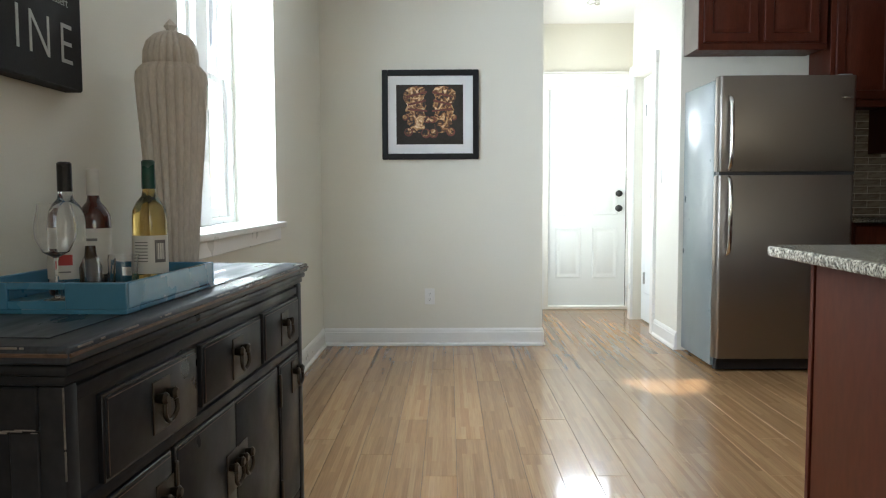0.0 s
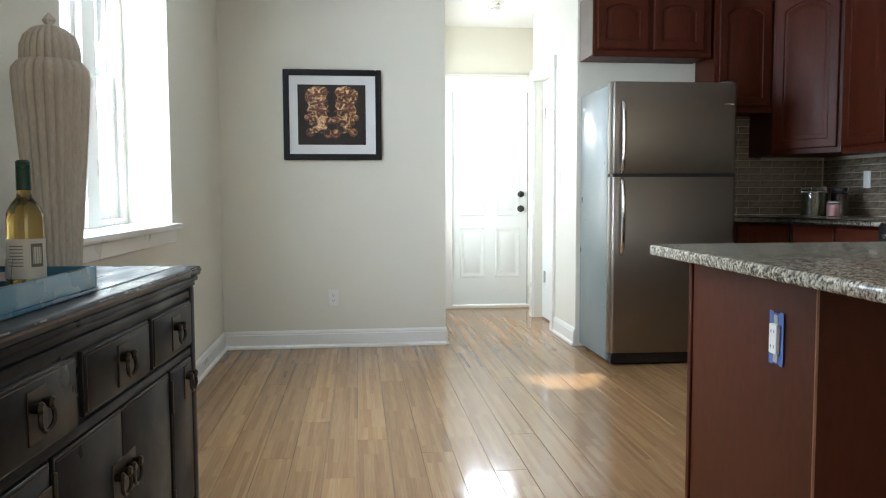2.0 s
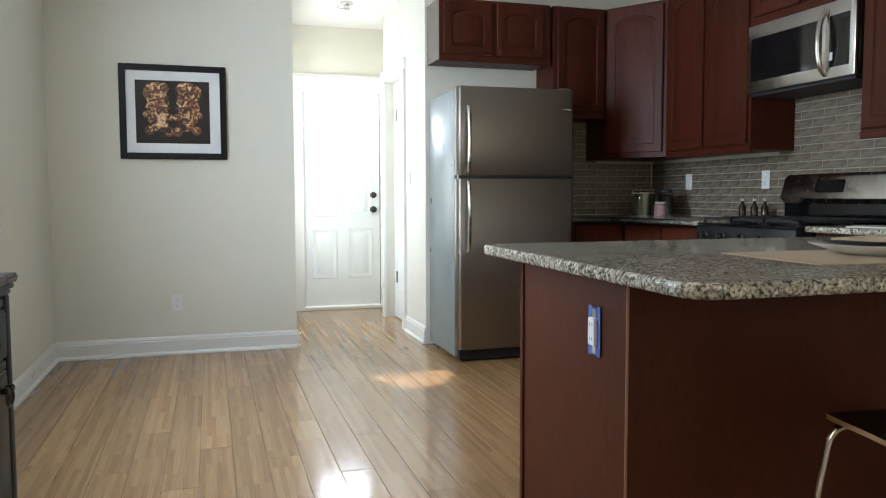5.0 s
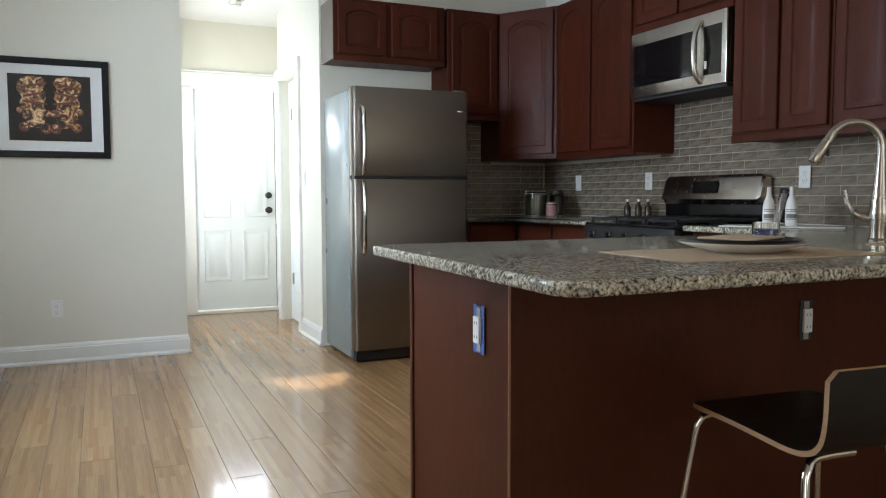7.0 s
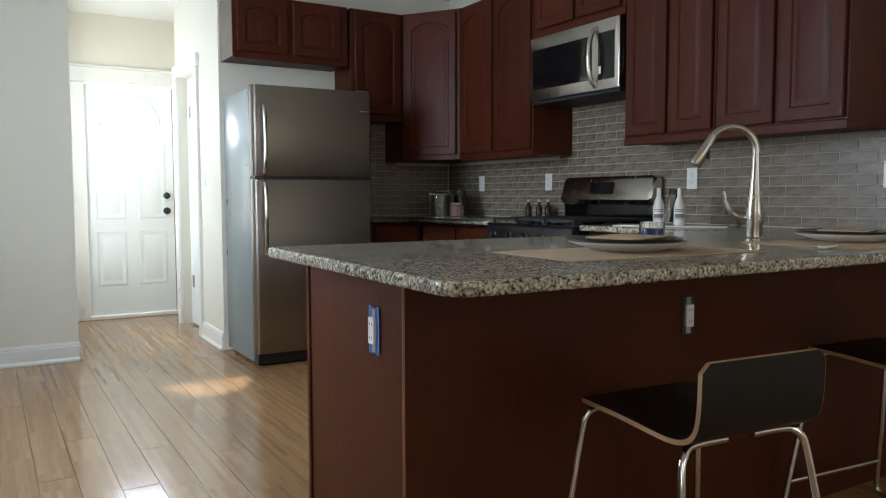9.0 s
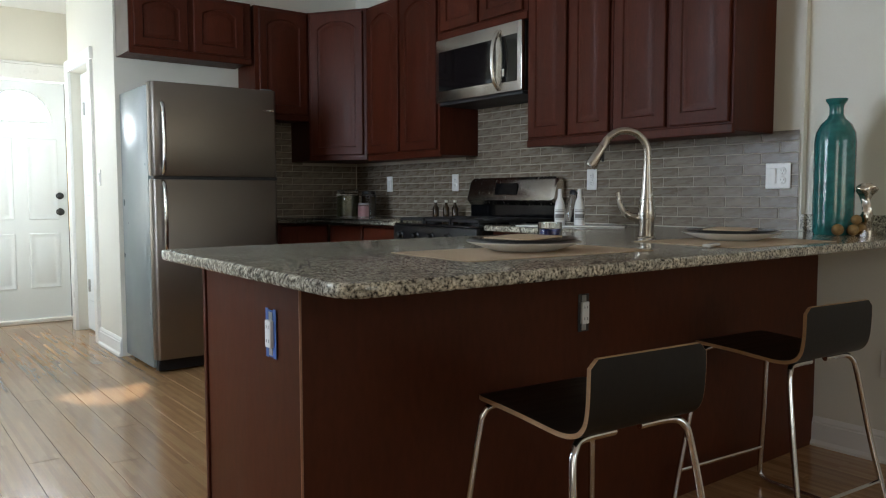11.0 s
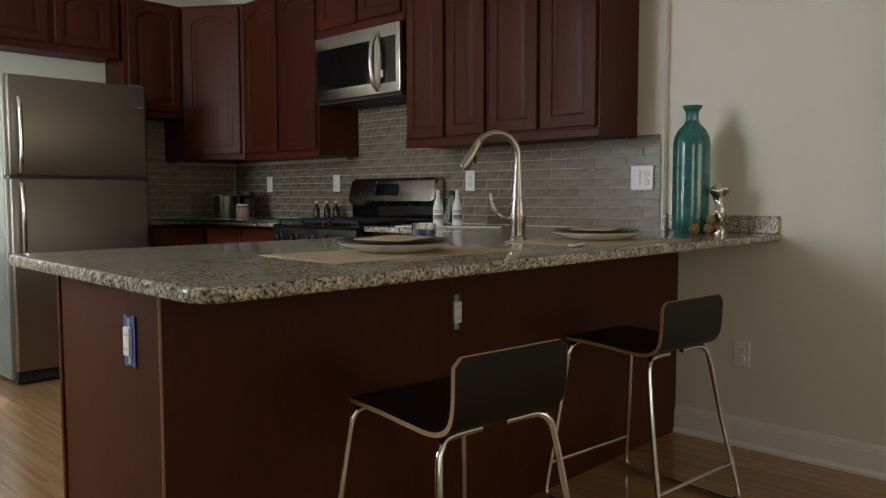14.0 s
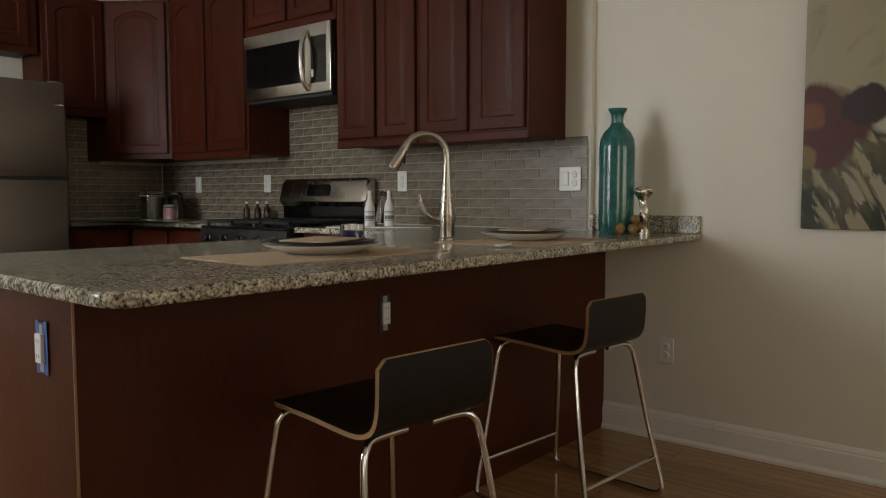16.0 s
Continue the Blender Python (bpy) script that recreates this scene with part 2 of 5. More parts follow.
NICKEL = material("brushed_nickel", (0.40, 0.365, 0.32), 0.27, 1.0, vary=0.03, bump=0.002)
FRSIDE = material("fridge_side_grey", (0.19, 0.225, 0.225), 0.33, vary=0.03, scale=4, fine=220, bump=0.02)
BLACK = material("black_plastic", (0.012, 0.012, 0.013), 0.35, vary=0.1)
BLACKGL = material("black_glass", (0.006, 0.006, 0.007), 0.06, vary=0.05, bump=0, patch=0.02)
IRON = material("cast_iron", (0.018, 0.018, 0.02), 0.6, vary=0.2, bump=0.05)
TILE = material("grey_taupe_tile", (0.180, 0.143, 0.106), 0.28, vary=0.13, scale=9, fine=38, bump=0.006, stretch=(1, 1, 5), island=0.10)
GROUT = material("pale_grout", (0.50, 0.445, 0.360), 0.85, vary=0.06, fine=150, bump=0.04)
PLATEW = material("white_plastic", (0.80, 0.79, 0.76), 0.35, vary=0.02, bump=0)
SLOT = material("dark_slot", (0.03, 0.03, 0.03), 0.6, bump=0)
TAPE = material("blue_tape", (0.06, 0.13, 0.36), 0.6, vary=0.15)
ZINC = material("zinc_strap", (0.45, 0.44, 0.42), 0.4, 0.8, vary=0.1)
LACQUER = material("worn_black_lacquer", (0.024, 0.025, 0.028), 0.40, vary=0.3, scale=5, fine=45, bump=0.02, spec=0.14, patch=0.14)
LACQUERTOP = material("worn_blue_black_top", (0.036, 0.042, 0.052), 0.36, vary=0.35, scale=4, fine=30, bump=0.02, stretch=(4, 0.7, 1), spec=0.24, patch=0.16)
WORNPALE = material("worn_pale_edge", (0.26, 0.23, 0.20), 0.5, vary=0.5, scale=30, fine=90)
WORNEDGE = material("worn_wood_edge", (0.12, 0.07, 0.045), 0.45, vary=0.5, scale=12, fine=60, bump=0.03)
BRASSDARK = material("dark_brass", (0.055, 0.045, 0.034), 0.38, 0.9, vary=0.25, scale=30)
TEAL = material("teal_lacquer", (0.055, 0.205, 0.325), 0.28, vary=0.06, coat=0.4)
URN = material("carved_whitewash_wood", (0.62, 0.57, 0.50), 0.75, vary=0.16, scale=9, fine=70, bump=0.05, stretch=(3, 3, 0.8))
CANVAS_DARK = material("charcoal_canvas", (0.015, 0.014, 0.014), 0.6, spec=0.15, vary=0.25, scale=8, fine=200, bump=0.03)
LETTER = material("grey_lettering", (0.40, 0.40, 0.385), 0.6, vary=0.12, scale=25)
FRAMEB = material("black_frame", (0.009, 0.009, 0.011), 0.35, vary=0.1, spec=0.2)
MAT = material("white_picture_mount", (0.78, 0.78, 0.78), 0.7, vary=0.015, bump=0.004)
PRINTBG = material("print_dark_grey", (0.040, 0.034, 0.029), 0.4, vary=0.25, scale=10, spec=0.15)
PRINTSKATE = bpy.data.materials.new("print_bronze_skate")
PRINTSKATE.use_nodes = True
_n, _l = PRINTSKATE.node_tree.nodes, PRINTSKATE.node_tree.links
_co, _t, _r = _n.new("ShaderNodeTexCoord"), _n.new("ShaderNodeTexNoise"), _n.new("ShaderNodeValToRGB")
_t.inputs["Scale"].default_value, _t.inputs["Detail"].default_value, _t.inputs["Distortion"].default_value = 21, 5, 1.6
_e = _r.color_ramp.elements
_e[0].position, _e[0].color = 0.38, (0.020, 0.011, 0.007, 1)
_e[1].position, _e[1].color = 0.68, (0.88, 0.66, 0.40, 1)
_e.new(0.47).color = (0.16, 0.060, 0.022, 1)
_e.new(0.56).color = (0.50, 0.25, 0.09, 1)
_l.new(_co.outputs["Object"], _t.inputs[0]), _l.new(_t.outputs[0], _r.inputs[0]), _l.new(_r.outputs[0], _n["Principled BSDF"].inputs["Base Color"])
_n["Principled BSDF"].inputs["Roughness"].default_value = 0.35
PRINTRED = material("print_oxblood", (0.15, 0.035, 0.022), 0.4, vary=0.4, scale=22, bump=0)
PAINTING = paint_art("abstract_oil")
CANVASEDGE = material("painted_canvas_edge", (0.10, 0.045, 0.035), 0.6, vary=0.5, scale=14)
VASECOAT = material("teal_glaze", (0.022, 0.150, 0.145), 0.10, vary=0.35, scale=14, fine=45, bump=0.08, coat=0.5)
SILVER = material("silver_leaf", (0.62, 0.57, 0.50), 0.22, 1.0, vary=0.3, scale=40, bump=0.08)
FRUIT = material("dried_fruit", (0.25, 0.15, 0.05), 0.6, vary=0.4, scale=25, bump=0.05)
PLYEDGE = material("plywood_edge", (0.42, 0.25, 0.13), 0.5, vary=0.2, scale=20, stretch=(1, 1, 12))
SEATBLK = material("black_brown_veneer", (0.012, 0.010, 0.008), 0.36, spec=0.25, vary=0.25, scale=6, stretch=(1, 8, 1))
PAPER = material("kraft_placemat", (0.47, 0.35, 0.23), 0.8, vary=0.06, bump=0.01)
PLATE = material("white_porcelain", (0.72, 0.70, 0.66), 0.15, vary=0.02, bump=0)
PLATEB = material("black_plate", (0.018, 0.018, 0.02), 0.2, vary=0.1, bump=0)
WAX = material("blue_wax", (0.020, 0.030, 0.16), 0.25, vary=0.1)
CLEAR = glass_material("clear_glass", (1, 1, 1))
PANE = glass_material("window_pane", (1, 1, 1), 0.0, 1.05)
WINE = glass_material("white_wine_glass", (0.80, 0.60, 0.20))
REDLIQ = material("red_liquor", (0.055, 0.011, 0.008), 0.08, vary=0.1, bump=0, coat=0.6)
WINELIQ = material("golden_wine", (0.50, 0.30, 0.04), 0.06, vary=0.08, bump=0, coat=0.6)
GREENCAP = material("green_foil", (0.012, 0.06, 0.042), 0.3, vary=0.1)
BLACKCAP = material("black_foil", (0.012, 0.012, 0.014), 0.3, vary=0.1)
LABEL = material("cream_label", (0.68, 0.65, 0.58), 0.65, vary=0.03)
REDINK = material("red_ink", (0.42, 0.035, 0.03), 0.6, vary=0.05)
INK = material("grey_ink", (0.17, 0.16, 0.15), 0.6, vary=0.05)
PINK = material("pink_candle", (0.55, 0.30, 0.30), 0.5, vary=0.05)
JARGREEN = material("preserve_green", (0.07, 0.065, 0.03), 0.2, vary=0.4, scale=40)
OILAMBER = material("amber_oil", (0.03, 0.016, 0.006), 0.1, vary=0.1, bump=0)
BOTTLEW = material("white_bottle", (0.72, 0.71, 0.68), 0.25, vary=0.02, bump=0)
OUTSIDE = material("outside_pale", (0.52, 0.53, 0.54), 0.9, vary=0.04, scale=2, fine=30)


# ---- mesh tools ----
def box(x0, x1, y0, y1, z0, z1, bevel=0.003, seg=1):
    bm = bmesh.new()
    bmesh.ops.create_cube(bm, size=1)
    for v in bm.verts:
        v.co = Vector((x0 + (v.co.x + 0.5) * (x1 - x0), y0 + (v.co.y + 0.5) * (y1 - y0), z0 + (v.co.z + 0.5) * (z1 - z0)))
    if bevel:
        bmesh.ops.bevel(bm, geom=bm.edges[:], offset=bevel, segments=seg, affect="EDGES", profile=0.5)
    return bm


def merge(*bms):
    out = bmesh.new()
    for b in bms:
        me = bpy.data.meshes.new("t")
        b.to_mesh(me)
        b.free()
        out.from_mesh(me)
        bpy.data.meshes.remove(me)
    return out


def moved(bm, m):
    bmesh.ops.transform(bm, matrix=m, verts=bm.verts[:])
    return bm


def loft(loops, cap_a=True, cap_b=True, closed=True):
    bm = bmesh.new()
    rings = [[bm.verts.new(p) for p in lp] for lp in loops]
    n = len(rings[0])
    for a, b in zip(rings, rings[1:]):
        for i in range(n if closed else n - 1):
            j = (i + 1) % n
            bm.faces.new((a[i], a[j], b[j], b[i]))
    if cap_a:
        bm.faces.new(list(reversed(rings[0])))
    if cap_b:
        bm.faces.new(rings[-1])
    bmesh.ops.recalc_face_normals(bm, faces=bm.faces[:])
    return bm


def lathe(profile, seg=24, x=0, y=0, cap_a=True, cap_b=True):
    loops = [[(x + r * math.cos(2 * math.pi * i / seg), y + r * math.sin(2 * math.pi * i / seg), z) for i in range(seg)] for r, z in profile]
    return loft(loops, cap_a, cap_b)


def tube(points, r, seg=10, caps=True):
    pts = [Vector(p) for p in points]
    loops, up = [], None
    for i, p in enumerate(pts):
        d = (pts[min(i + 1, len(pts) - 1)] - pts[max(i - 1, 0)]).normalized()
        if up is None:
            up = d.cross(Vector((0.31, 0.17, 0.93))).normalized()
        side = (up - d * up.dot(d)).normalized()
        up = side
        other = d.cross(side)
        rr = r[i] if isinstance(r, (list, tuple)) else r
        loops.append([p + rr * (math.cos(2 * math.pi * k / seg) * side + math.sin(2 * math.pi * k / seg) * other) for k in range(seg)])
    return loft(loops, caps, caps)


def smooth_path(points, n=6):
    pts = [Vector(p) for p in points]
    out = []
    for i in range(len(pts) - 1):
        a, b, c, d = pts[max(i - 1, 0)], pts[i], pts[i + 1], pts[min(i + 2, len(pts) - 1)]
        for k in range(n):
            t = k / n
            out.append(0.5 * ((2 * b) + (c - a) * t + (2 * a - 5 * b + 4 * c - d) * t * t + (3 * b - a - 3 * c + d) * t ** 3))
    return out + [pts[-1]]


def prism(poly, z0, z1, bevel=0.0, seg=2):
    bm = loft([[(x, y, z0) for x, y in poly], [(x, y, z1) for x, y in poly]])
    if bevel:
        es = [e for e in bm.edges if abs(e.verts[0].co.z - e.verts[1].co.z) < 1e-6]
        bmesh.ops.bevel(bm, geom=es, offset=bevel, segments=seg, affect="EDGES", profile=0.5)
    return bm


def finish(name, bm, mat, smooth):
    me = bpy.data.meshes.new(name)
    bm.to_mesh(me)
    bm.free()
    me.materials.append(mat)
    if smooth:
        for p in me.polygons:
            p.use_smooth = True
        me.set_sharp_from_angle(angle=radians(38))
    return me


def part(name, bm, mat, parent=None, label="", smooth=True):
    ob = new(name, finish(name, bm, mat, smooth))
    if parent:
        ob.parent = parent
    return tagged(ob, label)


def thing(name, m, label, category, group="", kind=""):
    ob = new(name)
    ob.empty_display_size = 0.05
    ob.matrix_basis = m
    return tagged(ob, label, category, group, kind)


def structure(name, bm, mat, label, category="", smooth=False):
    ob = new(name, finish(name, bm, mat, smooth))
    return tagged(ob, label, category or name.split("_")[0], "", "structure")


def text_part(name, words, size, m, mat, parent, depth=0.0006):
    cu = bpy.data.curves.new(name, "FONT")
    cu.body, cu.size, cu.extrude, cu.align_x, cu.offset = words, size, depth, "CENTER", -0.012 * size
    tmp = bpy.data.objects.new(name, cu)
    scene.collection.objects.link(tmp)
    me = bpy.data.meshes.new_from_object(tmp.evaluated_get(bpy.context.evaluated_depsgraph_get()))
    bpy.data.objects.remove(tmp)
    me.materials.append(mat)
    ob = new(name, me)
    ob.parent = parent
    ob.matrix_basis = m
    return ob


# ---- the place ----
XL, XR, XP, YB, YK, YD, H = -0.85, 3.560, 3.590, 6.58, 6.40, 8.33, 2.69
TOP = 0.945
T = 0.14

structure("ground", box(-30, 30, -30, 40, -0.6, -0.5, 0), OUTSIDE, "pale paved ground outside the house", "ground")
floor = structure("floor", box(XL - 0.2, XP + 0.2, -2.7, YD + 0.1, -0.06, -0.008, 0), SUBFLOOR, "honey bamboo plank floor with a glossy finish", "floor")
structure("ceiling", box(XL - 0.4, XP + 0.2, -2.7, YD + 0.15, H, H + 0.12, 0), CEIL, "plain white painted ceiling", "ceiling")
# The hall-side opening at y 7.05 to 7.95 is unseen, cut for a lamp.
structure("wall_back", merge(box(XL, 0.745, YB, YB + T, 0, H, 0), box(0.745 - T, 0.745, YB + T, 7.05, 0, H, 0), box(0.745 - T, 0.745, 7.95, YD, 0, H, 0), box(0.745 - T, 0.745, 7.05, 7.95, 0, 0.65, 0), box(0.745 - T, 0.745, 7.05, 7.95, 2.35, H, 0)), WALL, "cream painted wall with a tall white baseboard", "wall")
# left wall with the window opening
WY0, WY1, WZ0, WZ1 = 3.70, 5.14, 0.955, 2.5
# The opening at y -1.6 to -0.1 is unseen, added for the side fill.
structure("wall_left", merge(box(XL - 0.32, XL, -2.6, -1.6, 0, H, 0), box(XL - 0.32, XL, -1.6, -0.1, 0, 0.8, 0), box(XL - 0.32, XL, -1.6, -0.1, 2.4, H, 0), box(XL - 0.32, XL, -0.1, WY0, 0, H, 0), box(XL - 0.32, XL, WY1, YB + T, 0, H, 0), box(XL - 0.32, XL, WY0, WY1, 0, WZ0 - 0.03, 0), box(XL - 0.32, XL, WY0, WY1, WZ1, H, 0)),
          WALL, "cream painted wall with a deep window opening", "wall")
structure("wall_right", merge(box(XR, XR + 0.2, 2.64, YK + T, 0, H, 0), box(XP, XP + 0.2, -2.6, 2.64, 0, H, 0)), WALL, "cream painted wall that steps at the tile edge", "wall")
structure("wall_kitchen", box(1.672 + T, XR, YK, YK + T, 0, H, 0), WALL, "cream painted wall behind the refrigerator", "wall")
structure("wall_hall", merge(box(1.672, 1.672 + T, YK, 7.05, 0, H, 0), box(1.672, 1.672 + T, 7.05, 7.72, 2.10, H, 0), box(1.80, 1.80 + T, 7.72, YD, 0, H, 0), box(1.672, 1.80 + T, 7.72, 7.78, 0, H, 0)),
          WALL, "cream painted hall wall with a side doorway", "wall")
FX, FZ, FR = 1.382, 1.745, 0.255
structure("wall_door", merge(box(0.745, 0.985, YD, YD + T, 0, H, 0), box(1.782, 1.94, YD, YD + T, 0, H, 0), box(0.985, 1.782, YD, YD + T, 2.115, H, 0)), WALL, "cream painted wall round the outer door", "wall")
# Unseen wall added to close the room; its opening holds the rear fill.
structure("wall_rear", merge(box(XL, 1.05, -2.7, -2.6, 0, H, 0), box(3.35, XP, -2.7, -2.6, 0, H, 0), box(1.05, 3.35, -2.7, -2.6, 0, 0.8, 0), box(1.05, 3.35, -2.7, -2.6, 2.4, H, 0)), WALL, "unseen cream wall added behind the camera, open for a lamp", "wall")


def baseboard(p, q, inward, h=0.128):
    p, q, w = Vector((*p, 0)), Vector((*q, 0)), Vector((*inward, 0))
    prof = [(0, 0), (0.026, 0), (0.026, 0.012), (0.016, 0.026), (0.016, h - 0.030), (0.012, h - 0.026), (0.012, h - 0.018), (0.009, h - 0.010), (0.004, h), (0, h)]
    return loft([[a + w * d + Vector((0, 0, z)) for d, z in prof] for a in (p, q)])


structure("baseboard_back", baseboard((XL + 0.01, YB), (0.748, YB), (0, -1)), TRIM, "tall white moulded baseboard", "baseboard")
structure("baseboard_left", baseboard((XL, -2.5), (XL, YB - 0.01), (1, 0)), TRIM, "tall white moulded baseboard", "baseboard")
structure("baseboard_hall", baseboard((1.672, YK - 0.004), (1.672, 6.97), (-1, 0)), TRIM, "tall white moulded baseboard", "baseboard")
structure("baseboard_return", baseboard((0.745, YB), (0.745, YD), (1, 0)), TRIM, "tall white moulded baseboard", "baseboard")
structure("baseboard_right", baseboard((XP, -2.5), (XP, 2.57), (-1, 0)), TRIM, "tall white moulded baseboard", "baseboard")


def outer_door():
    root = thing("door_1", pose(0, YD + 0.03, 0), "closed white panelled outer door with a fanlight", "door", kind="structure")
    # leaf as a slab with a half-round hole: built from columns round the fan
    n = 24
    arc = [(FX + FR * math.cos(math.pi * i / n), FZ + FR * math.sin(math.pi * i / n)) for i in range(n + 1)]
    bm = bmesh.new()
    x0, x1, z0, z1 = 1.015, 1.752, 0.035, 2.088
    def slab(poly):
        vs = [[bm.verts.new((x, y, z)) for x, z in poly] for y in (0, 0.044)]
        k = len(poly)
        bm.faces.new(vs[0]), bm.faces.new(list(reversed(vs[1])))
        for i in range(k):
            bm.faces.new((vs[0][i], vs[1][i], vs[1][(i + 1) % k], vs[0][(i + 1) % k]))
    slab([(x0, z0), (x1, z0), (x1, FZ), (x0, FZ)])
    slab([(x0, FZ), (FX - FR, FZ), (FX - FR, z1), (x0, z1)])
    slab([(FX + FR, FZ), (x1, FZ), (x1, z1), (FX + FR, z1)])
    for (xa, za), (xb, zb) in zip(arc, arc[1:]):
        slab([(xb, zb), (xa, za), (xa, z1), (xb, z1)])
    bmesh.ops.recalc_face_normals(bm, faces=bm.faces[:])
    leaf = part("leaf", bm, DOORW, root, smooth=False)
    for px0, px1, pz0, pz1 in ((1.09, 1.33, 0.30, 0.78), (1.44, 1.68, 0.30, 0.78), (1.09, 1.33, 0.90, 1.60), (1.44, 1.68, 0.90, 1.60)):
        def rect(d, y):
            return [(px0 + d, y, pz0 + d), (px1 - d, y, pz0 + d), (px1 - d, y, pz1 - d), (px0 + d, y, pz1 - d)]
        part("panel", loft([rect(0, 0), rect(0.004, -0.009), rect(0.014, -0.009), rect(0.024, -0.003), rect(0.045, -0.003), rect(0.058, -0.010)], cap_a=False), DOORW, leaf)
    pane = part("fanlight_glass", prism([(x, z) for x, z in arc], 0.020, 0.026), PANE, root, "clear half-round fanlight glass")
    pane.data.transform(Matrix(((1, 0, 0, 0), (0, 0, 1, 0), (0, 1, 0, 0), (0, 0, 0, 1))))
    pane.visible_shadow = False
    ring = [Vector((FX + (FR + 0.004) * math.cos(math.pi * i / n), -0.004, FZ + (FR + 0.004) * math.sin(math.pi * i / n))) for i in range(n + 1)]
    part("fan_rim", merge(tube(ring, 0.009, 6), tube([ring[0], ring[-1]], 0.009, 6)), DOORW, root)
    for a in (35, 68, 90, 112, 145):
        c, s = math.cos(radians(a)), math.sin(radians(a))
        part("fan_bar", tube([(FX + 0.085 * c, 0.012, FZ + 0.085 * s), (FX + FR * c, 0.012, FZ + FR * s)], 0.006, 6), DOORW, root)
    part("fan_hub", tube([(FX + 0.085 * math.cos(math.pi * i / 12), 0.012, FZ + 0.085 * math.sin(math.pi * i / 12)) for i in range(13)], 0.006, 6), DOORW, root)
    for z, r in ((1.105, 0.031), (0.965, 0.033)):
        k = part("lock" if z > 1 else "knob", moved(lathe([(r, 0), (r, 0.008), (r * 0.5, 0.014), (r * 0.45, 0.03), (r * 0.8, 0.036), (r * 0.85, 0.052), (r * 0.5, 0.06)], 20), pose(1.687, 0, z, 90)), BLACK, root, "black metal door knob")
    part("threshold", box(0.985, 1.782, -0.05, 0.05, 0.0, 0.03, 0.004), TRIM, root, "white door sill")
    part("gasket", box(1.7525, 1.7585, 0.0, 0.03, 0.03, 2.09, 0), BLACK, root, "dark weather strip")
    return root


outer_door()
structure("trim_door", merge(box(0.885, 1.014, YD - 0.018, YD + 0.035, 0, 2.092, 0.004), box(1.76, 1.80, YD - 0.018, YD + 0.035, 0, 2.092, 0.004), box(0.86, 1.80, YD - 0.022, YD + 0.035, 2.094, 2.225, 0.004),
                           box(0.85, 1.80, YD - 0.03, YD, 2.226, 2.245, 0.004)), TRIM, "white door casing with a plain head", "trim")


def side_door():
    root = thing("door_2", pose(1.745, 0, 0), "white side door in the hall doorway", "door", kind="structure")
    leaf = part("leaf", box(0, 0.036, 7.07, 7.70, 0.012, 2.085, 0.003), DOORW, root)
    for z0, z1 in ((0.25, 0.95), (1.10, 1.90)):
        def rect(d, x):
            return [(x, 7.17 + d, z0 + d), (x, 7.60 - d, z0 + d), (x, 7.60 - d, z1 - d), (x, 7.17 + d, z1 - d)]
        part("panel", loft([rect(0, 0), rect(0.01, -0.008), rect(0.03, -0.002), rect(0.05, -0.007)], cap_a=False), DOORW, leaf)
    for z in (0.38, 1.80):
        part("hinge", merge(tube([(-0.012, 7.57, z - 0.05), (-0.012, 7.57, z + 0.05)], 0.008, 8), box(-0.006, -0.002, 7.53, 7.57, z - 0.045, z + 0.045, 0.001)), ZINC, root, "steel butt hinge")
    part("strike", box(-0.006, -0.001, 7.40, 7.43, 1.06, 1.12, 0.001), ZINC, root)


side_door()
structure("trim_side_door", merge(box(1.648, 1.676, 6.975, 7.055, 0, 2.10, 0.004), box(1.648, 1.676, 7.71, 7.79, 0, 2.10, 0.004), box(1.645, 1.676, 6.96, 7.80, 2.10, 2.19, 0.004)), TRIM, "white casing round the side doorway", "trim")


def window():
    root = thing("window_1", pose(0, 0, 0), "tall white double-hung window in a deep reveal", "window", kind="structure")
    X = -1.10
    part("window_sill", box(XL - 0.30, XL + 0.045, WY0 - 0.05, WY1 + 0.055, WZ0 - 0.028, WZ0, 0.006, 2), TRIM, root, "projecting white sill board")
    part("apron", box(XL - 0.004, XL + 0.02, WY0 - 0.02, WY1 + 0.01, WZ0 - 0.095, WZ0 - 0.029, 0.005), TRIM, root)
    for n_, (a, b) in enumerate(((WY0, 4.47), (4.64, WY1))):
        part("window_frame", merge(box(X - 0.08, X + 0.03, a, a + 0.045, WZ0, WZ1, 0.003), box(X - 0.08, X + 0.03, b - 0.045, b, WZ0, WZ1, 0.003), box(X - 0.08, X + 0.03, a + 0.046, b - 0.046, WZ0, WZ0 + 0.03, 0.003)), TRIM, root)
        for z0, z1, dx in ((WZ0 + 0.03, 1.70, 0.0), (1.66, WZ1, -0.035)):
            sash = part("sash", merge(box(X + dx - 0.03, X + dx, a + 0.046, a + 0.095, z0, z1, 0.004), box(X + dx - 0.03, X + dx, b - 0.095, b - 0.046, z0, z1, 0.004),
                               box(X + dx - 0.03, X + dx, a + 0.096, b - 0.096, z0, z0 + 0.05, 0.004), box(X + dx - 0.03, X + dx, a + 0.096, b - 0.096, z1 - 0.04, z1, 0.004)), TRIM, root)
            pane = part("pane", box(X + dx - 0.018, X + dx - 0.013, a + 0.09, b - 0.09, z0 + 0.045, z1 - 0.035, 0), PANE, sash)
            pane.visible_shadow = False
    part("mullion", box(X - 0.08, X + 0.06, 4.471, 4.639, WZ0, WZ1, 0.004), TRIM, root)


window()
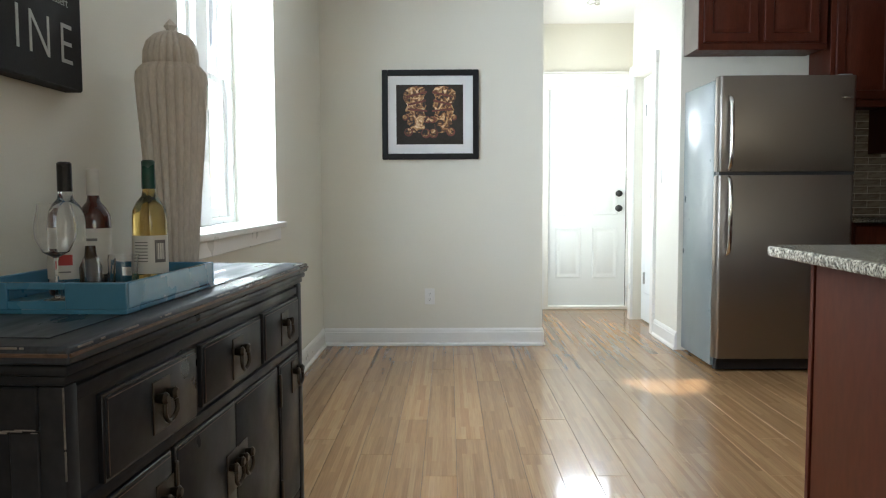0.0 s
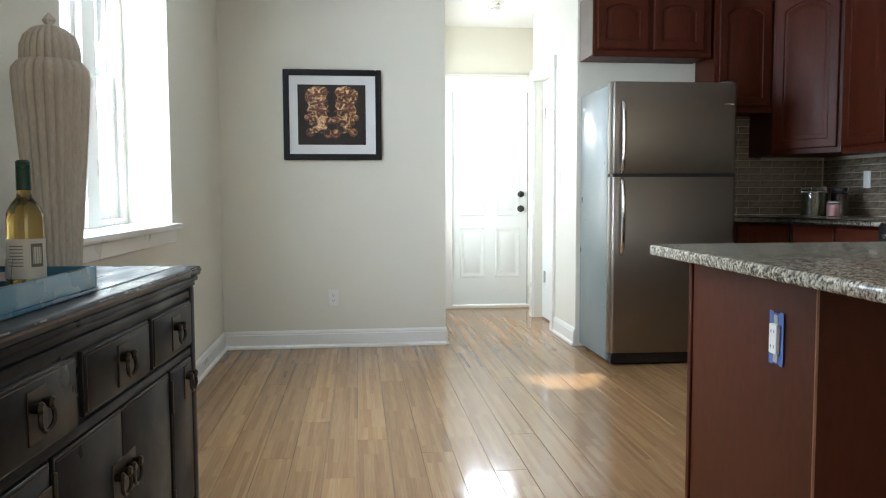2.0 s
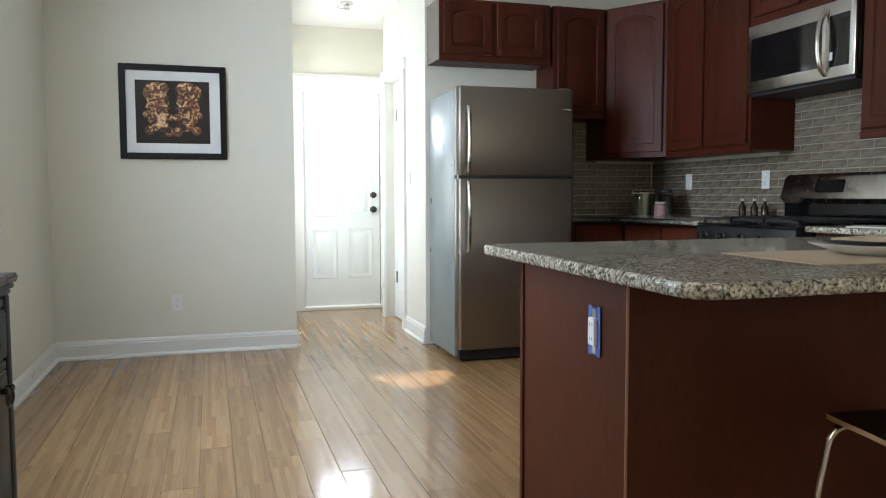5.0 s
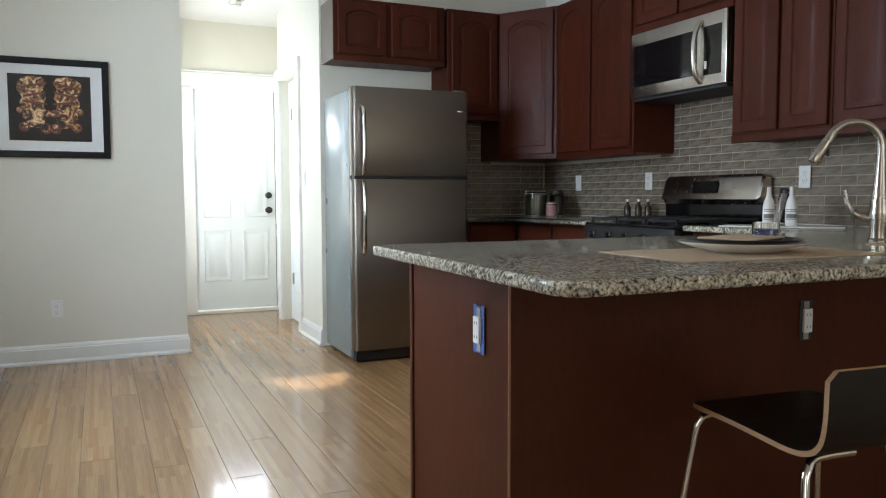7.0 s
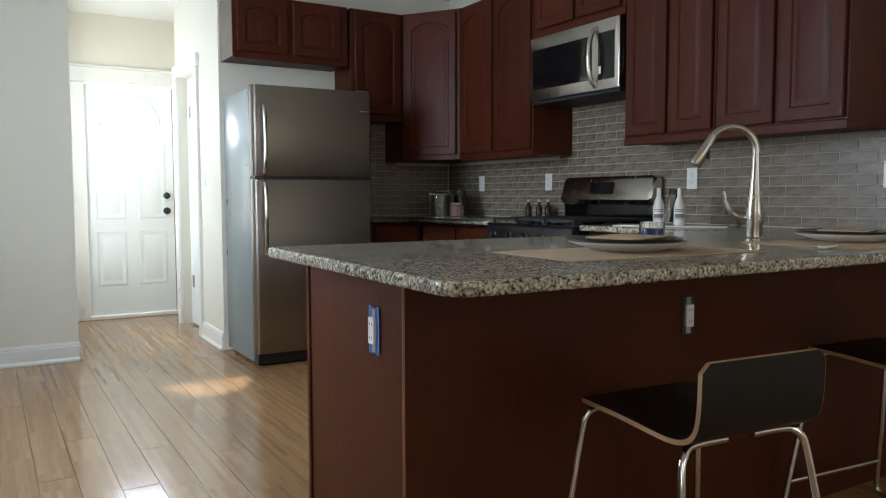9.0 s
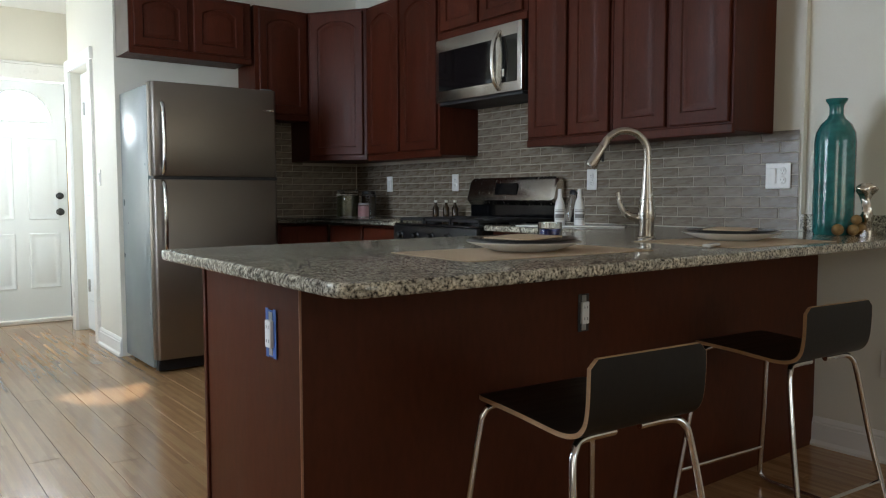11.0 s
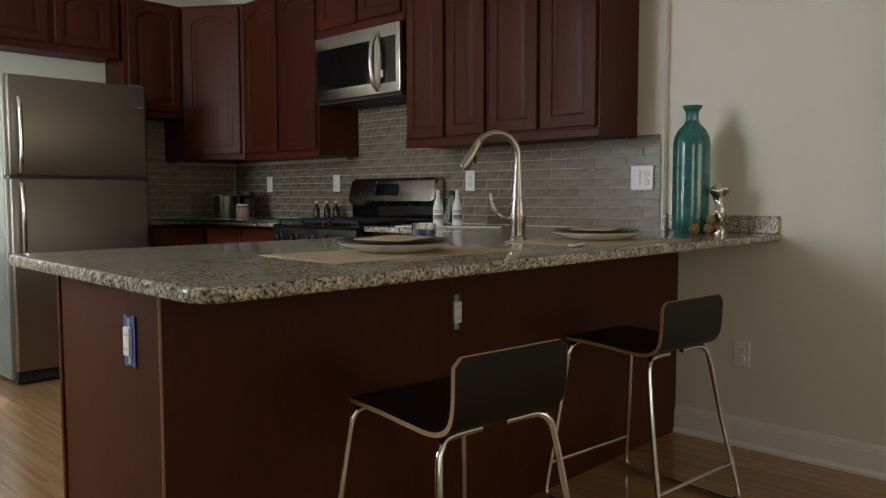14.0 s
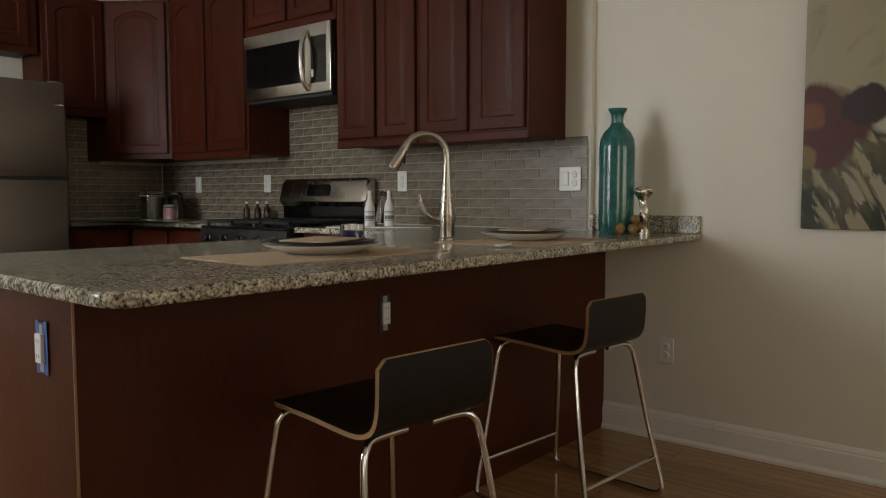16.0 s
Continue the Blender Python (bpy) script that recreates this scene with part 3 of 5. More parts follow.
# Pale sheet added to fill the bright view through the window.
structure("backdrop_outside", box(-4.2, -4.1, -2, 12, -0.5, 6.5, 0), OUTSIDE, "pale backdrop sheet added outside the window", "backdrop")

# ---- kitchen ----
def door_front(w, h, arch=0.05, stile=0.055, thick=0.019):
    """A raised-panel cabinet door in u (across), v (up), w (outwards), as loops from the back to the raised field."""
    n = 12
    def ring(d, depth, curved):
        a = arch if curved else 0
        pts = [(d, d), (w - d, d), (w - d, h - d - a)]
        for i in range(1, n):
            s = i / n
            x = (w - d) + (2 * d - w) * s
            pts.append((x, h - d - a + a * math.sin(math.pi * s) ** 0.75))
        pts.append((d, h - d - a))
        return [(x, y, depth) for x, y in pts]
    def flat(d, depth):
        pts = [(d, d), (w - d, d), (w - d, h - d)] + [((w - d) + (2 * d - w) * i / n, h - d) for i in range(1, n)] + [(d, h - d)]
        return [(x, y, depth) for x, y in pts]
    s = stile
    return loft([flat(0, 0), flat(0, thick - 0.004), flat(0.004, thick), ring(s, thick, True), ring(s + 0.005, thick - 0.008, True), ring(s + 0.012, thick - 0.009, True), ring(s + 0.034, thick - 0.001, True), ring(s + 0.040, thick, True)])


def cabinet(name, m, w, d, z0, z1, doors, label, arch=0.05, side=None, crown=False):
    """A wall or base cabinet; its back lies on y = 0, it opens towards -y, x runs across."""
    root = thing(name, m, label, "cabinet")
    part("body", box(0, w, -d, -0.002, z0, z1, 0.002), CHERRY, root)
    part("bottom_rail", box(-0.001, w + 0.001, -d - 0.006, -d + 0.02, z0 - 0.012, z0 + 0.03, 0.004), CHERRY, root)
    for a, b in doors:
        bm = door_front(b - a, z1 - z0 - 0.06, arch)
        moved(bm, Matrix.Translation((a, -d - 0.001, z0 + 0.038)) @ Matrix(((1, 0, 0, 0), (0, 0, -1, 0), (0, 1, 0, 0), (0, 0, 0, 1))))
        bmesh.ops.recalc_face_normals(bm, faces=bm.faces[:])
        part("door", bm, CHERRY, root)
    if side:
        part("side_panel", box(-0.004, -0.0005, -d, -0.002, z0, z1, 0.001), side, root, "grey-brown laminate side panel")
    return root


CT = 2.45
cabinet("wall_cabinet", pose(1.69, YK, 0), 0.83, 0.30, 2.035, CT, [(0.03, 0.38), (0.42, 0.77)], "short cherry wall cabinet with two arched doors over the refrigerator", 0.04, CABSIDE)
cabinet("wall_cabinet", pose(2.545, YK, 0), 0.42, 0.30, 1.665, CT, [(0.03, 0.40)], "cherry wall cabinet with one arched door", 0.05)


def corner_cabinet():
    root = thing("corner_cabinet", pose(0, 0, 0), "diagonal cherry corner wall cabinet with one arched door", "cabinet")
    a, b = Vector((2.967, YK - 0.31)), Vector((XR - 0.332, 5.705))
    poly = [(2.967, YK - 0.002), (2.967, a.y), (b.x, b.y), (XR - 0.002, b.y), (XR - 0.002, YK - 0.002)]
    part("body", prism(poly, 1.365, CT, 0.002), CHERRY, root, smooth=False)
    w = (b - a).length
    bm = door_front(w - 0.05, CT - 1.365 - 0.06, 0.055)
    d = (b - a).normalized()
    nrm = Vector((-d.y, d.x)) * -1
    o = a + d * 0.025 + nrm * 0.001
    if nrm.x > 0:
        nrm = -nrm
        o = a + d * 0.025 + nrm * 0.001
    m = Matrix(((d.x, 0, nrm.x, o.x), (d.y, 0, nrm.y, o.y), (0, 1, 0, 1.365 + 0.038), (0, 0, 0, 1)))
    moved(bm, m)
    bmesh.ops.recalc_face_normals(bm, faces=bm.faces[:])
    part("door", bm, CHERRY, root)


corner_cabinet()
# right-hand run: local x runs towards -y of the place
def run(y):
    return Matrix(((0, 1, 0, XR), (-1, 0, 0, y), (0, 0, 1, 0), (0, 0, 0, 1)))


cabinet("wall_cabinet", run(5.695), 0.855, 0.325, 1.365, CT, [(0.01, 0.405), (0.435, 0.835)], "tall cherry wall cabinet with two arched doors", 0.055)
cabinet("wall_cabinet", run(4.838), 0.80, 0.325, 2.09, CT, [(0.03, 0.385), (0.415, 0.77)], "short cherry wall cabinet above the microwave", 0.04)
cabinet("wall_cabinet", run(4.035), 0.60, 0.325, 1.38, CT, [(0.02, 0.30), (0.325, 0.585)], "cherry wall cabinet with two raised-panel doors", 0.055)
cabinet("wall_cabinet", run(3.433), 0.655, 0.325, 1.38, CT, [(0.015, 0.315), (0.345, 0.64)], "cherry wall cabinet with two raised-panel doors", 0.055)

# base cabinets
def base_cabinet(m, w, d, fronts, label):
    root = thing("base_cabinet", m, label, "cabinet")
    part("body", box(0, w, -d, -0.002, 0.10, TOP - 0.031, 0.002), CHERRY, root)
    part("toe_kick", box(0, w, -d + 0.06, -0.01, 0.0, 0.099, 0), CHERRYPANEL, root)
    for a, b in fronts:
        part("drawer_front", box(a, b, -d - 0.02, -d - 0.001, 0.75, 0.895, 0.006), CHERRY, root)
        bm = door_front(b - a, 0.61, 0.04)
        moved(bm, Matrix.Translation((a, -d - 0.001, 0.12)) @ Matrix(((1, 0, 0, 0), (0, 0, -1, 0), (0, 1, 0, 0), (0, 0, 0, 1))))
        bmesh.ops.recalc_face_normals(bm, faces=bm.faces[:])
        part("door", bm, CHERRY, root)


base_cabinet(pose(2.56, YK, 0), 0.40, 0.59, [(0.02, 0.38)], "cherry base cabinet beside the refrigerator")
base_cabinet(run(5.79), 0.93, 0.59, [(0.02, 0.45), (0.48, 0.91)], "cherry base cabinet beside the range")
base_cabinet(run(4.02), 0.80, 0.59, [(0.02, 0.39), (0.41, 0.78)], "cherry base cabinet under the granite worktop")


def peninsula():
    root = thing("peninsula_cabinet", pose(1.086, 2.571, 0), "reddish-brown panelled peninsula base below the granite", "cabinet")
    part("front_panel", box(0.0052, XP - 1.086 - 0.002, 0, 0.018, 0, TOP - 0.031, 0.001), CHERRYPANEL, root)
    part("end_panel", box(0, 0.0048, 0.0034, 0.606, 0, TOP - 0.031, 0.001), CHERRYPANEL, root)
    part("corner_strip", box(-0.0012, 0.0048, -0.0012, 0.0030, 0, TOP - 0.032, 0.0006), CHERRYEDGE, root, "thin light corner strip")
    part("end_stile", box(-0.006, 0.024, 0.607, 0.628, 0, TOP - 0.032, 0.002), CHERRY, root)
    part("body", box(0.02, XP - 1.086 - 0.01, 0.02, 0.60, 0.002, TOP - 0.033, 0), CHERRYPANEL, root)


peninsula()


def rounded(poly, radii, n=6):
    out = []
    k = len(poly)
    for i, (p, r) in enumerate(zip(poly, radii)):
        p = Vector(p)
        a, b = (Vector(poly[i - 1]) - p).normalized(), (Vector(poly[(i + 1) % k]) - p).normalized()
        if not r:
            out.append(tuple(p))
            continue
        s, e = p + a * r, p + b * r
        for j in range(n + 1):
            t = j / n
            out.append(tuple((1 - t) ** 2 * s + 2 * t * (1 - t) * p + t * t * e))
    return out


tops = [
    (rounded([(0.940, 2.110), (XP, 2.110), (XP, 2.638), (XR - 0.012, 2.638), (XR - 0.012, 4.028), (2.91, 4.028), (2.91, 3.255), (0.965, 3.255)], [0.075, 0, 0, 0, 0, 0.006, 0.02, 0.06]), "speckled grey granite peninsula worktop with a rounded corner"),
    (rounded([(2.545, 5.765), (2.91, 5.765), (2.91, 4.845), (XR - 0.012, 4.845), (XR - 0.012, YK - 0.012), (2.545, YK - 0.012)], [0.006, 0.0, 0.006, 0, 0, 0]), "speckled grey granite worktop in the kitchen corner"),
]
for poly, words in tops:
    ob = part("worktop", prism(poly, TOP - 0.030, TOP, 0.009, 3), GRANITE)
    tagged(ob, words, "worktop")
sp = part("granite_upstand", merge(box(XP - 0.02, XP - 0.001, 2.115, 2.62, TOP + 0.0005, TOP + 0.075, 0.002), box(XR - 0.010, XP - 0.002, 2.6205, 2.6385, TOP + 0.0005, TOP + 0.075, 0.002)), GRANITE)
tagged(sp, "low granite upstand along the cream wall", "upstand")


def fridge():
    root = thing("refrigerator", pose(1.69, 5.70, 0), "stainless top-freezer refrigerator with grey sides", "refrigerator")
    w, d = 0.835, 0.66
    part("cabinet_body", box(0, w, 0.07, d, 0.03, 1.785, 0.006, 2), FRSIDE, root, "grey textured steel body")
    def door(name, z0, z1):
        n = 10
        prof = [(0.03 * (1 - math.cos(math.pi / 2 * i / n)), 0.062 - 0.062 * math.sin(math.pi / 2 * i / n)) for i in range(n + 1)]
        front = [(x, y) for x, y in prof] + [(w / 2, -0.006)] + [(w - x, y) for x, y in reversed(prof)]
        bm = prism(front, z0, z1, 0.004)
        return part(name, bm, STEEL, root)
    up = door("freezer_door", 1.227, 1.800)
    lo = door("fridge_door", 0.085, 1.206)
    for nm, za, zb, dr in (("freezer_handle", 1.235, 1.68, up), ("fridge_handle", 0.72, 1.195, lo)):
        pts = smooth_path([(0.065, 0.0, za), (0.065, -0.042, za + 0.05), (0.065, -0.052, (za + zb) / 2), (0.065, -0.042, zb - 0.05), (0.065, 0.0, zb)], 5)
        part(nm, tube(pts, 0.013, 10), CHROME, dr, "polished vertical bar handle")
    part("gasket", box(0.012, w - 0.012, 0.006, 0.07, 1.2065, 1.2265, 0), BLACK, root)
    part("kick_plate", box(0.02, w - 0.02, 0.03, 0.09, 0.012, 0.080, 0.004), BLACK, root, "black grille at the foot")
    part("badge", box(w - 0.10, w - 0.035, -0.0055, -0.0025, 1.662, 1.670, 0.0005), CHROME, up)
    part("hinge_cover", box(w - 0.10, w - 0.02, 0.03, 0.13, 1.786, 1.812, 0.006), FRSIDE, root)
    for x in (0.05, w - 0.05):
        for y in (0.12, d - 0.06):
            part("foot", lathe([(0.018, 0), (0.018, 0.031)], 10, x, y), BLACK, root)


fridge()


def microwave():
    root = thing("microwave", pose(3.205, 4.055, 1.668), "stainless over-the-range microwave with a curved handle", "microwave")
    w, h, d = 0.785, 0.405, XR - 3.205 - 0.014
    part("casing", box(0.03, d, 0, w, 0.02, h - 0.002, 0.004), BLACK, root, "black casing")
    part("vent_base", box(0.02, d - 0.01, 0.01, w - 0.01, 0.0, 0.019, 0.003), IRON, root, "dark vented underside")
    part("front", box(0, 0.029, 0.0, w, 0.02, h, 0.006, 2), STEELB, root)
    part("glass", box(-0.002, 0.004, 0.215, w - 0.03, 0.085, h - 0.075, 0.002), BLACKGL, root, "dark glass window")
    part("control_panel", box(-0.002, 0.004, 0.035, 0.165, 0.075, h - 0.07, 0.002), BLACKGL, root, "dark control panel")
    part("energy_sticker", box(-0.0035, -0.0022, 0.140, 0.158, 0.11, 0.15, 0), LABEL, root)
    pts = smooth_path([(0.0, 0.185, 0.04), (-0.04, 0.185, 0.09), (-0.055, 0.185, 0.20), (-0.04, 0.185, 0.31), (0.0, 0.185, 0.37)], 6)
    part("handle", tube(pts, 0.014, 12), STEELB, root, "curved steel handle")


microwave()


def stove():
    root = thing("gas_range", pose(2.875, 4.04, 0), "black gas range with a stainless backguard", "stove")
    w, d = 0.79, XR - 2.875 - 0.014
    part("body", box(0.03, d, 0, w, 0.04, 0.915, 0.004), BLACK, root)
    part("oven_door", box(-0.012, 0.029, 0.01, w - 0.01, 0.22, 0.80, 0.008, 2), STEEL, root)
    part("oven_glass", box(-0.015, -0.0125, 0.12, w - 0.12, 0.35, 0.66, 0.001), BLACKGL, root)
    part("oven_handle", merge(tube([(-0.055, 0.06, 0.755), (-0.055, w - 0.06, 0.755)], 0.012), tube([(-0.055, 0.09, 0.755), (-0.012, 0.09, 0.755)], 0.008), tube([(-0.055, w - 0.09, 0.755), (-0.012, w - 0.09, 0.755)], 0.008)), CHROME, root)
    part("drawer", box(-0.01, 0.029, 0.01, w - 0.01, 0.06, 0.21, 0.006), STEEL, root)
    part("control_panel", box(-0.008, 0.029, 0.0, w, 0.81, 0.925, 0.008, 2), BLACK, root)
    for i in range(5):
        y = 0.09 + i * (w - 0.18) / 4
        part("knob", moved(lathe([(0.026, 0), (0.026, 0.006), (0.019, 0.01), (0.017, 0.032), (0.012, 0.036)], 16), pose(-0.008, y, 0.868, 0, -90)), BLACK, root)
    part("cooktop", box(0.0, d - 0.06, 0.0, w, 0.926, 0.938, 0.004), BLACKGL, root, "glossy black cooktop")
    for cx, cy in ((0.17, 0.18), (0.17, w - 0.18), (0.46, 0.18), (0.46, w - 0.18), (0.31, w / 2)):
        part("burner", lathe([(0.05, 0.938), (0.05, 0.944), (0.034, 0.950), (0.034, 0.957), (0.0, 0.959)], 20, cx, cy, cap_b=False), IRON, root)
    for a, b in ((0.02, 0.262), (0.272, 0.518), (0.528, w - 0.02)):
        bars = [box(0.03, 0.04, a, b, 0.955, 0.970, 0.002), box(0.59, 0.60, a, b, 0.955, 0.970, 0.002), box(0.03, 0.60, a, a + 0.01, 0.955, 0.970, 0.002), box(0.03, 0.60, b - 0.01, b, 0.955, 0.970, 0.002)]
        bars += [box(0.03, 0.60, (a + b) / 2 - 0.005, (a + b) / 2 + 0.005, 0.957, 0.972, 0.002)]
        bars += [box(x, x + 0.01, a, b, 0.957, 0.972, 0.002) for x in (0.16, 0.31, 0.46)]
        bars += [box(x, x + 0.012, y, y + 0.012, 0.9385, 0.956, 0.001) for x in (0.03, 0.588) for y in (a, b - 0.012)]
        part("grate", merge(*bars), IRON, root, "cast-iron grate")
    # backguard: dark riser and a rounded stainless console
    part("riser", box(d - 0.06, d, 0.0, w, 0.926, 1.06, 0.003), BLACKGL, root)
    prof = [(d - 0.085, 1.045), (d - 0.105, 1.075), (d - 0.075, 1.195), (d - 0.055, 1.215), (d - 0.012, 1.218), (d - 0.002, 1.20), (d - 0.002, 1.045)]
    loops = []
    for y, sx in ((0.0, 0.75), (0.012, 0.93), (0.03, 1.0), (w - 0.03, 1.0), (w - 0.012, 0.93), (w, 0.75)):
        cx, cz = d - 0.05, 1.13
        loops.append([(min(cx + (x - cx) * sx, d - 0.002), y, cz + (z - cz) * sx) for x, z in prof])
    console = part("console", loft(loops), STEELB, root, "rounded stainless backguard")
    tilt = math.degrees(math.atan2(0.03, 0.12))
    part("display", moved(box(-0.003, 0.001, -0.10, 0.10, -0.035, 0.035, 0.001), Matrix.Translation((d - 0.0905, w * 0.52, 1.145)) @ pose(0, 0, 0, 0, tilt, 0)), BLACKGL, console)
    part("badge", moved(box(-0.003, 0.001, -0.006, 0.006, -0.012, 0.012, 0.001), Matrix.Translation((d - 0.1005, w * 0.52, 1.09)) @ pose(0, 0, 0, 0, tilt, 0)), CHROME, console)


stove()


def tap():
    root = thing("kitchen_tap", pose(2.523, 2.672, TOP, 0, 0, 55), "brushed nickel gooseneck kitchen tap with a side lever", "tap")
    part("body", lathe([(0.033, 0), (0.033, 0.006), (0.028, 0.012), (0.027, 0.05), (0.033, 0.085), (0.031, 0.11), (0.0235, 0.16), (0.0175, 0.23), (0.0145, 0.285)], 24), NICKEL, root)
    pts = [(0, 0, 0.21), (0, 0, 0.30)] + [(0, 0.083 - 0.083 * math.cos(math.pi * i / 14), 0.305 + 0.085 * math.sin(math.pi * i / 14)) for i in range(1, 13)]
    part("spout", tube(smooth_path(pts, 3), 0.0135, 14), NICKEL, root)
    e = Vector(pts[-1])
    dirn = (Vector(pts[-1]) - Vector(pts[-2])).normalized()
    head = part("spray_head", tube([e, e + dirn * 0.03, e + dirn * 0.085, e + dirn * 0.095], [0.0145, 0.017, 0.022, 0.020], 16), NICKEL, root)
    part("button", moved(box(-0.008, 0.008, -0.004, 0.004, -0.02, 0.02, 0.003), Matrix.Translation(e + dirn * 0.045 + Vector((0.0, -0.019, -0.004)))), BLACK, head)
    pts = smooth_path([(0.005, 0.020, 0.075), (0.016, 0.058, 0.085), (0.023, 0.086, 0.115), (0.027, 0.099, 0.17)], 5)
    part("lever", tube(pts, [0.016] * 4 + [0.013] * 4 + [0.010] * 4 + [0.008] * 4, 10), NICKEL, root)


tap()


# ---- sockets and switches ----
def socket_plate(m, w=0.072, kind="socket", label="white wall socket plate"):
    """Lies on the plane z = 0 and faces +z; y is up."""
    root = thing("wall_socket" if kind == "socket" else "light_switch", m, label, "socket" if kind == "socket" else "switch")
    part("plate", box(-w / 2, w / 2, -0.058, 0.058, 0.0005, 0.006, 0.002), PLATEW, root)
    gangs = [0] if w < 0.1 else [-0.023, 0.023]
    for k, gx in enumerate(gangs):
        if kind == "socket" and (len(gangs) == 1 or k == 1):
            for y in (-0.02, 0.02):
                face = part("face", moved(lathe([(0.0165, 0), (0.0165, 0.003), (0.0155, 0.004)], 16), pose(gx, y, 0.006)), PLATEW, root)
                part("slot", merge(box(gx - 0.007, gx - 0.005, y - 0.002, y + 0.007, 0.0101, 0.0104, 0), box(gx + 0.005, gx + 0.007, y - 0.002, y + 0.007, 0.0101, 0.0104, 0), box(gx - 0.002, gx + 0.002, y - 0.011, y - 0.007, 0.0101, 0.0104, 0)), SLOT, face)
        else:
            part("rocker", moved(box(gx - 0.016, gx + 0.016, -0.033, 0.033, -0.003, 0.003, 0.001), pose(0, 0, 0.008, 3)), PLATEW, root)
    return root


def facing(x, y, z, normal):
    n = Vector(normal)
    up = Vector((0, 0, 1))
    r = up.cross(n)
    return Matrix(((r.x, up.x, n.x, x), (r.y, up.y, n.y, y), (r.z, up.z, n.z, z), (0, 0, 0, 1)))


socket_plate(facing(-0.072, YB, 0.36, (0, -1, 0)), label="white double socket on the cream wall")
socket_plate(facing(XP, 2.263, 0.41, (-1, 0, 0)), label="white double socket below the worktop")
for y, k in ((5.887, "switch"), (5.07, "socket"), (3.837, "socket")):
    socket_plate(facing(XR - 0.011, y, 1.192, (-1, 0, 0)), kind=k, label="white plate on the grey tile backsplash")
socket_plate(facing(XR - 0.011, 2.743, 1.19, (-1, 0, 0)), 0.118, label="wide white switch and socket plate on the tiles")
socket_plate(facing(2.60, YK - 0.011, 1.155, (0, -1, 0)), label="white socket plate on tiles beside the refrigerator")
socket_plate(facing(1.672, 6.87, 1.237, (-1, 0, 0)), kind="switch", label="white light switch in the sunlit hall")


def bare_outlet(m, label, rim):
    root = thing("unfinished_outlet", m, label, "socket")
    part("box_rim", box(-0.025, 0.025, -0.060, 0.060, 0.0005, 0.003, 0.001), rim, root)
    for y in (-0.056, 0.034):
        part("strap", box(-0.010, 0.010, y, y + 0.022, 0.003, 0.005, 0.0005), ZINC, root)
    part("body", box(-0.0165, 0.0165, -0.035, 0.035, 0.003, 0.013, 0.002), PLATEW, root)
    for a in (-0.007, 0.005):
        for y in (-0.022, 0.014):
            part("slot", box(a, a + 0.002, y, y + 0.008, 0.0131, 0.0134, 0), SLOT, root)
    if rim is TAPE:
        for sx in (-1, 1):
            part("tape", box(sx * 0.022 - 0.008, sx * 0.022 + 0.008, -0.062, 0.064, 0.0031, 0.0036, 0), TAPE, root, "ragged blue masking tape")


bare_outlet(facing(1.085, 2.722, 0.754, (-1, 0, 0)), "uncovered white outlet edged with blue masking tape", TAPE)
bare_outlet(facing(2.078, 2.570, 0.732, (0, -1, 0)), "uncovered white outlet without its cover plate", SLOT)

# ---- hall ceiling lamp ----
lamp = thing("ceiling_lamp", pose(1.28, 7.38, H), "small bare chrome ceiling lamp holder", "lamp")
part("canopy", lathe([(0.055, -0.001), (0.055, -0.012), (0.035, -0.022), (0.012, -0.026)], 20), CHROME, lamp)
part("holder", lathe([(0.02, -0.025), (0.024, -0.04), (0.02, -0.06)], 16), CHROME, lamp)
part("bracket", tube(smooth_path([(-0.06, 0, -0.02), (-0.075, 0.02, -0.04), (-0.05, 0.05, -0.045), (0.0, 0.06, -0.03)], 5), 0.004, 6), CHROME, lamp)

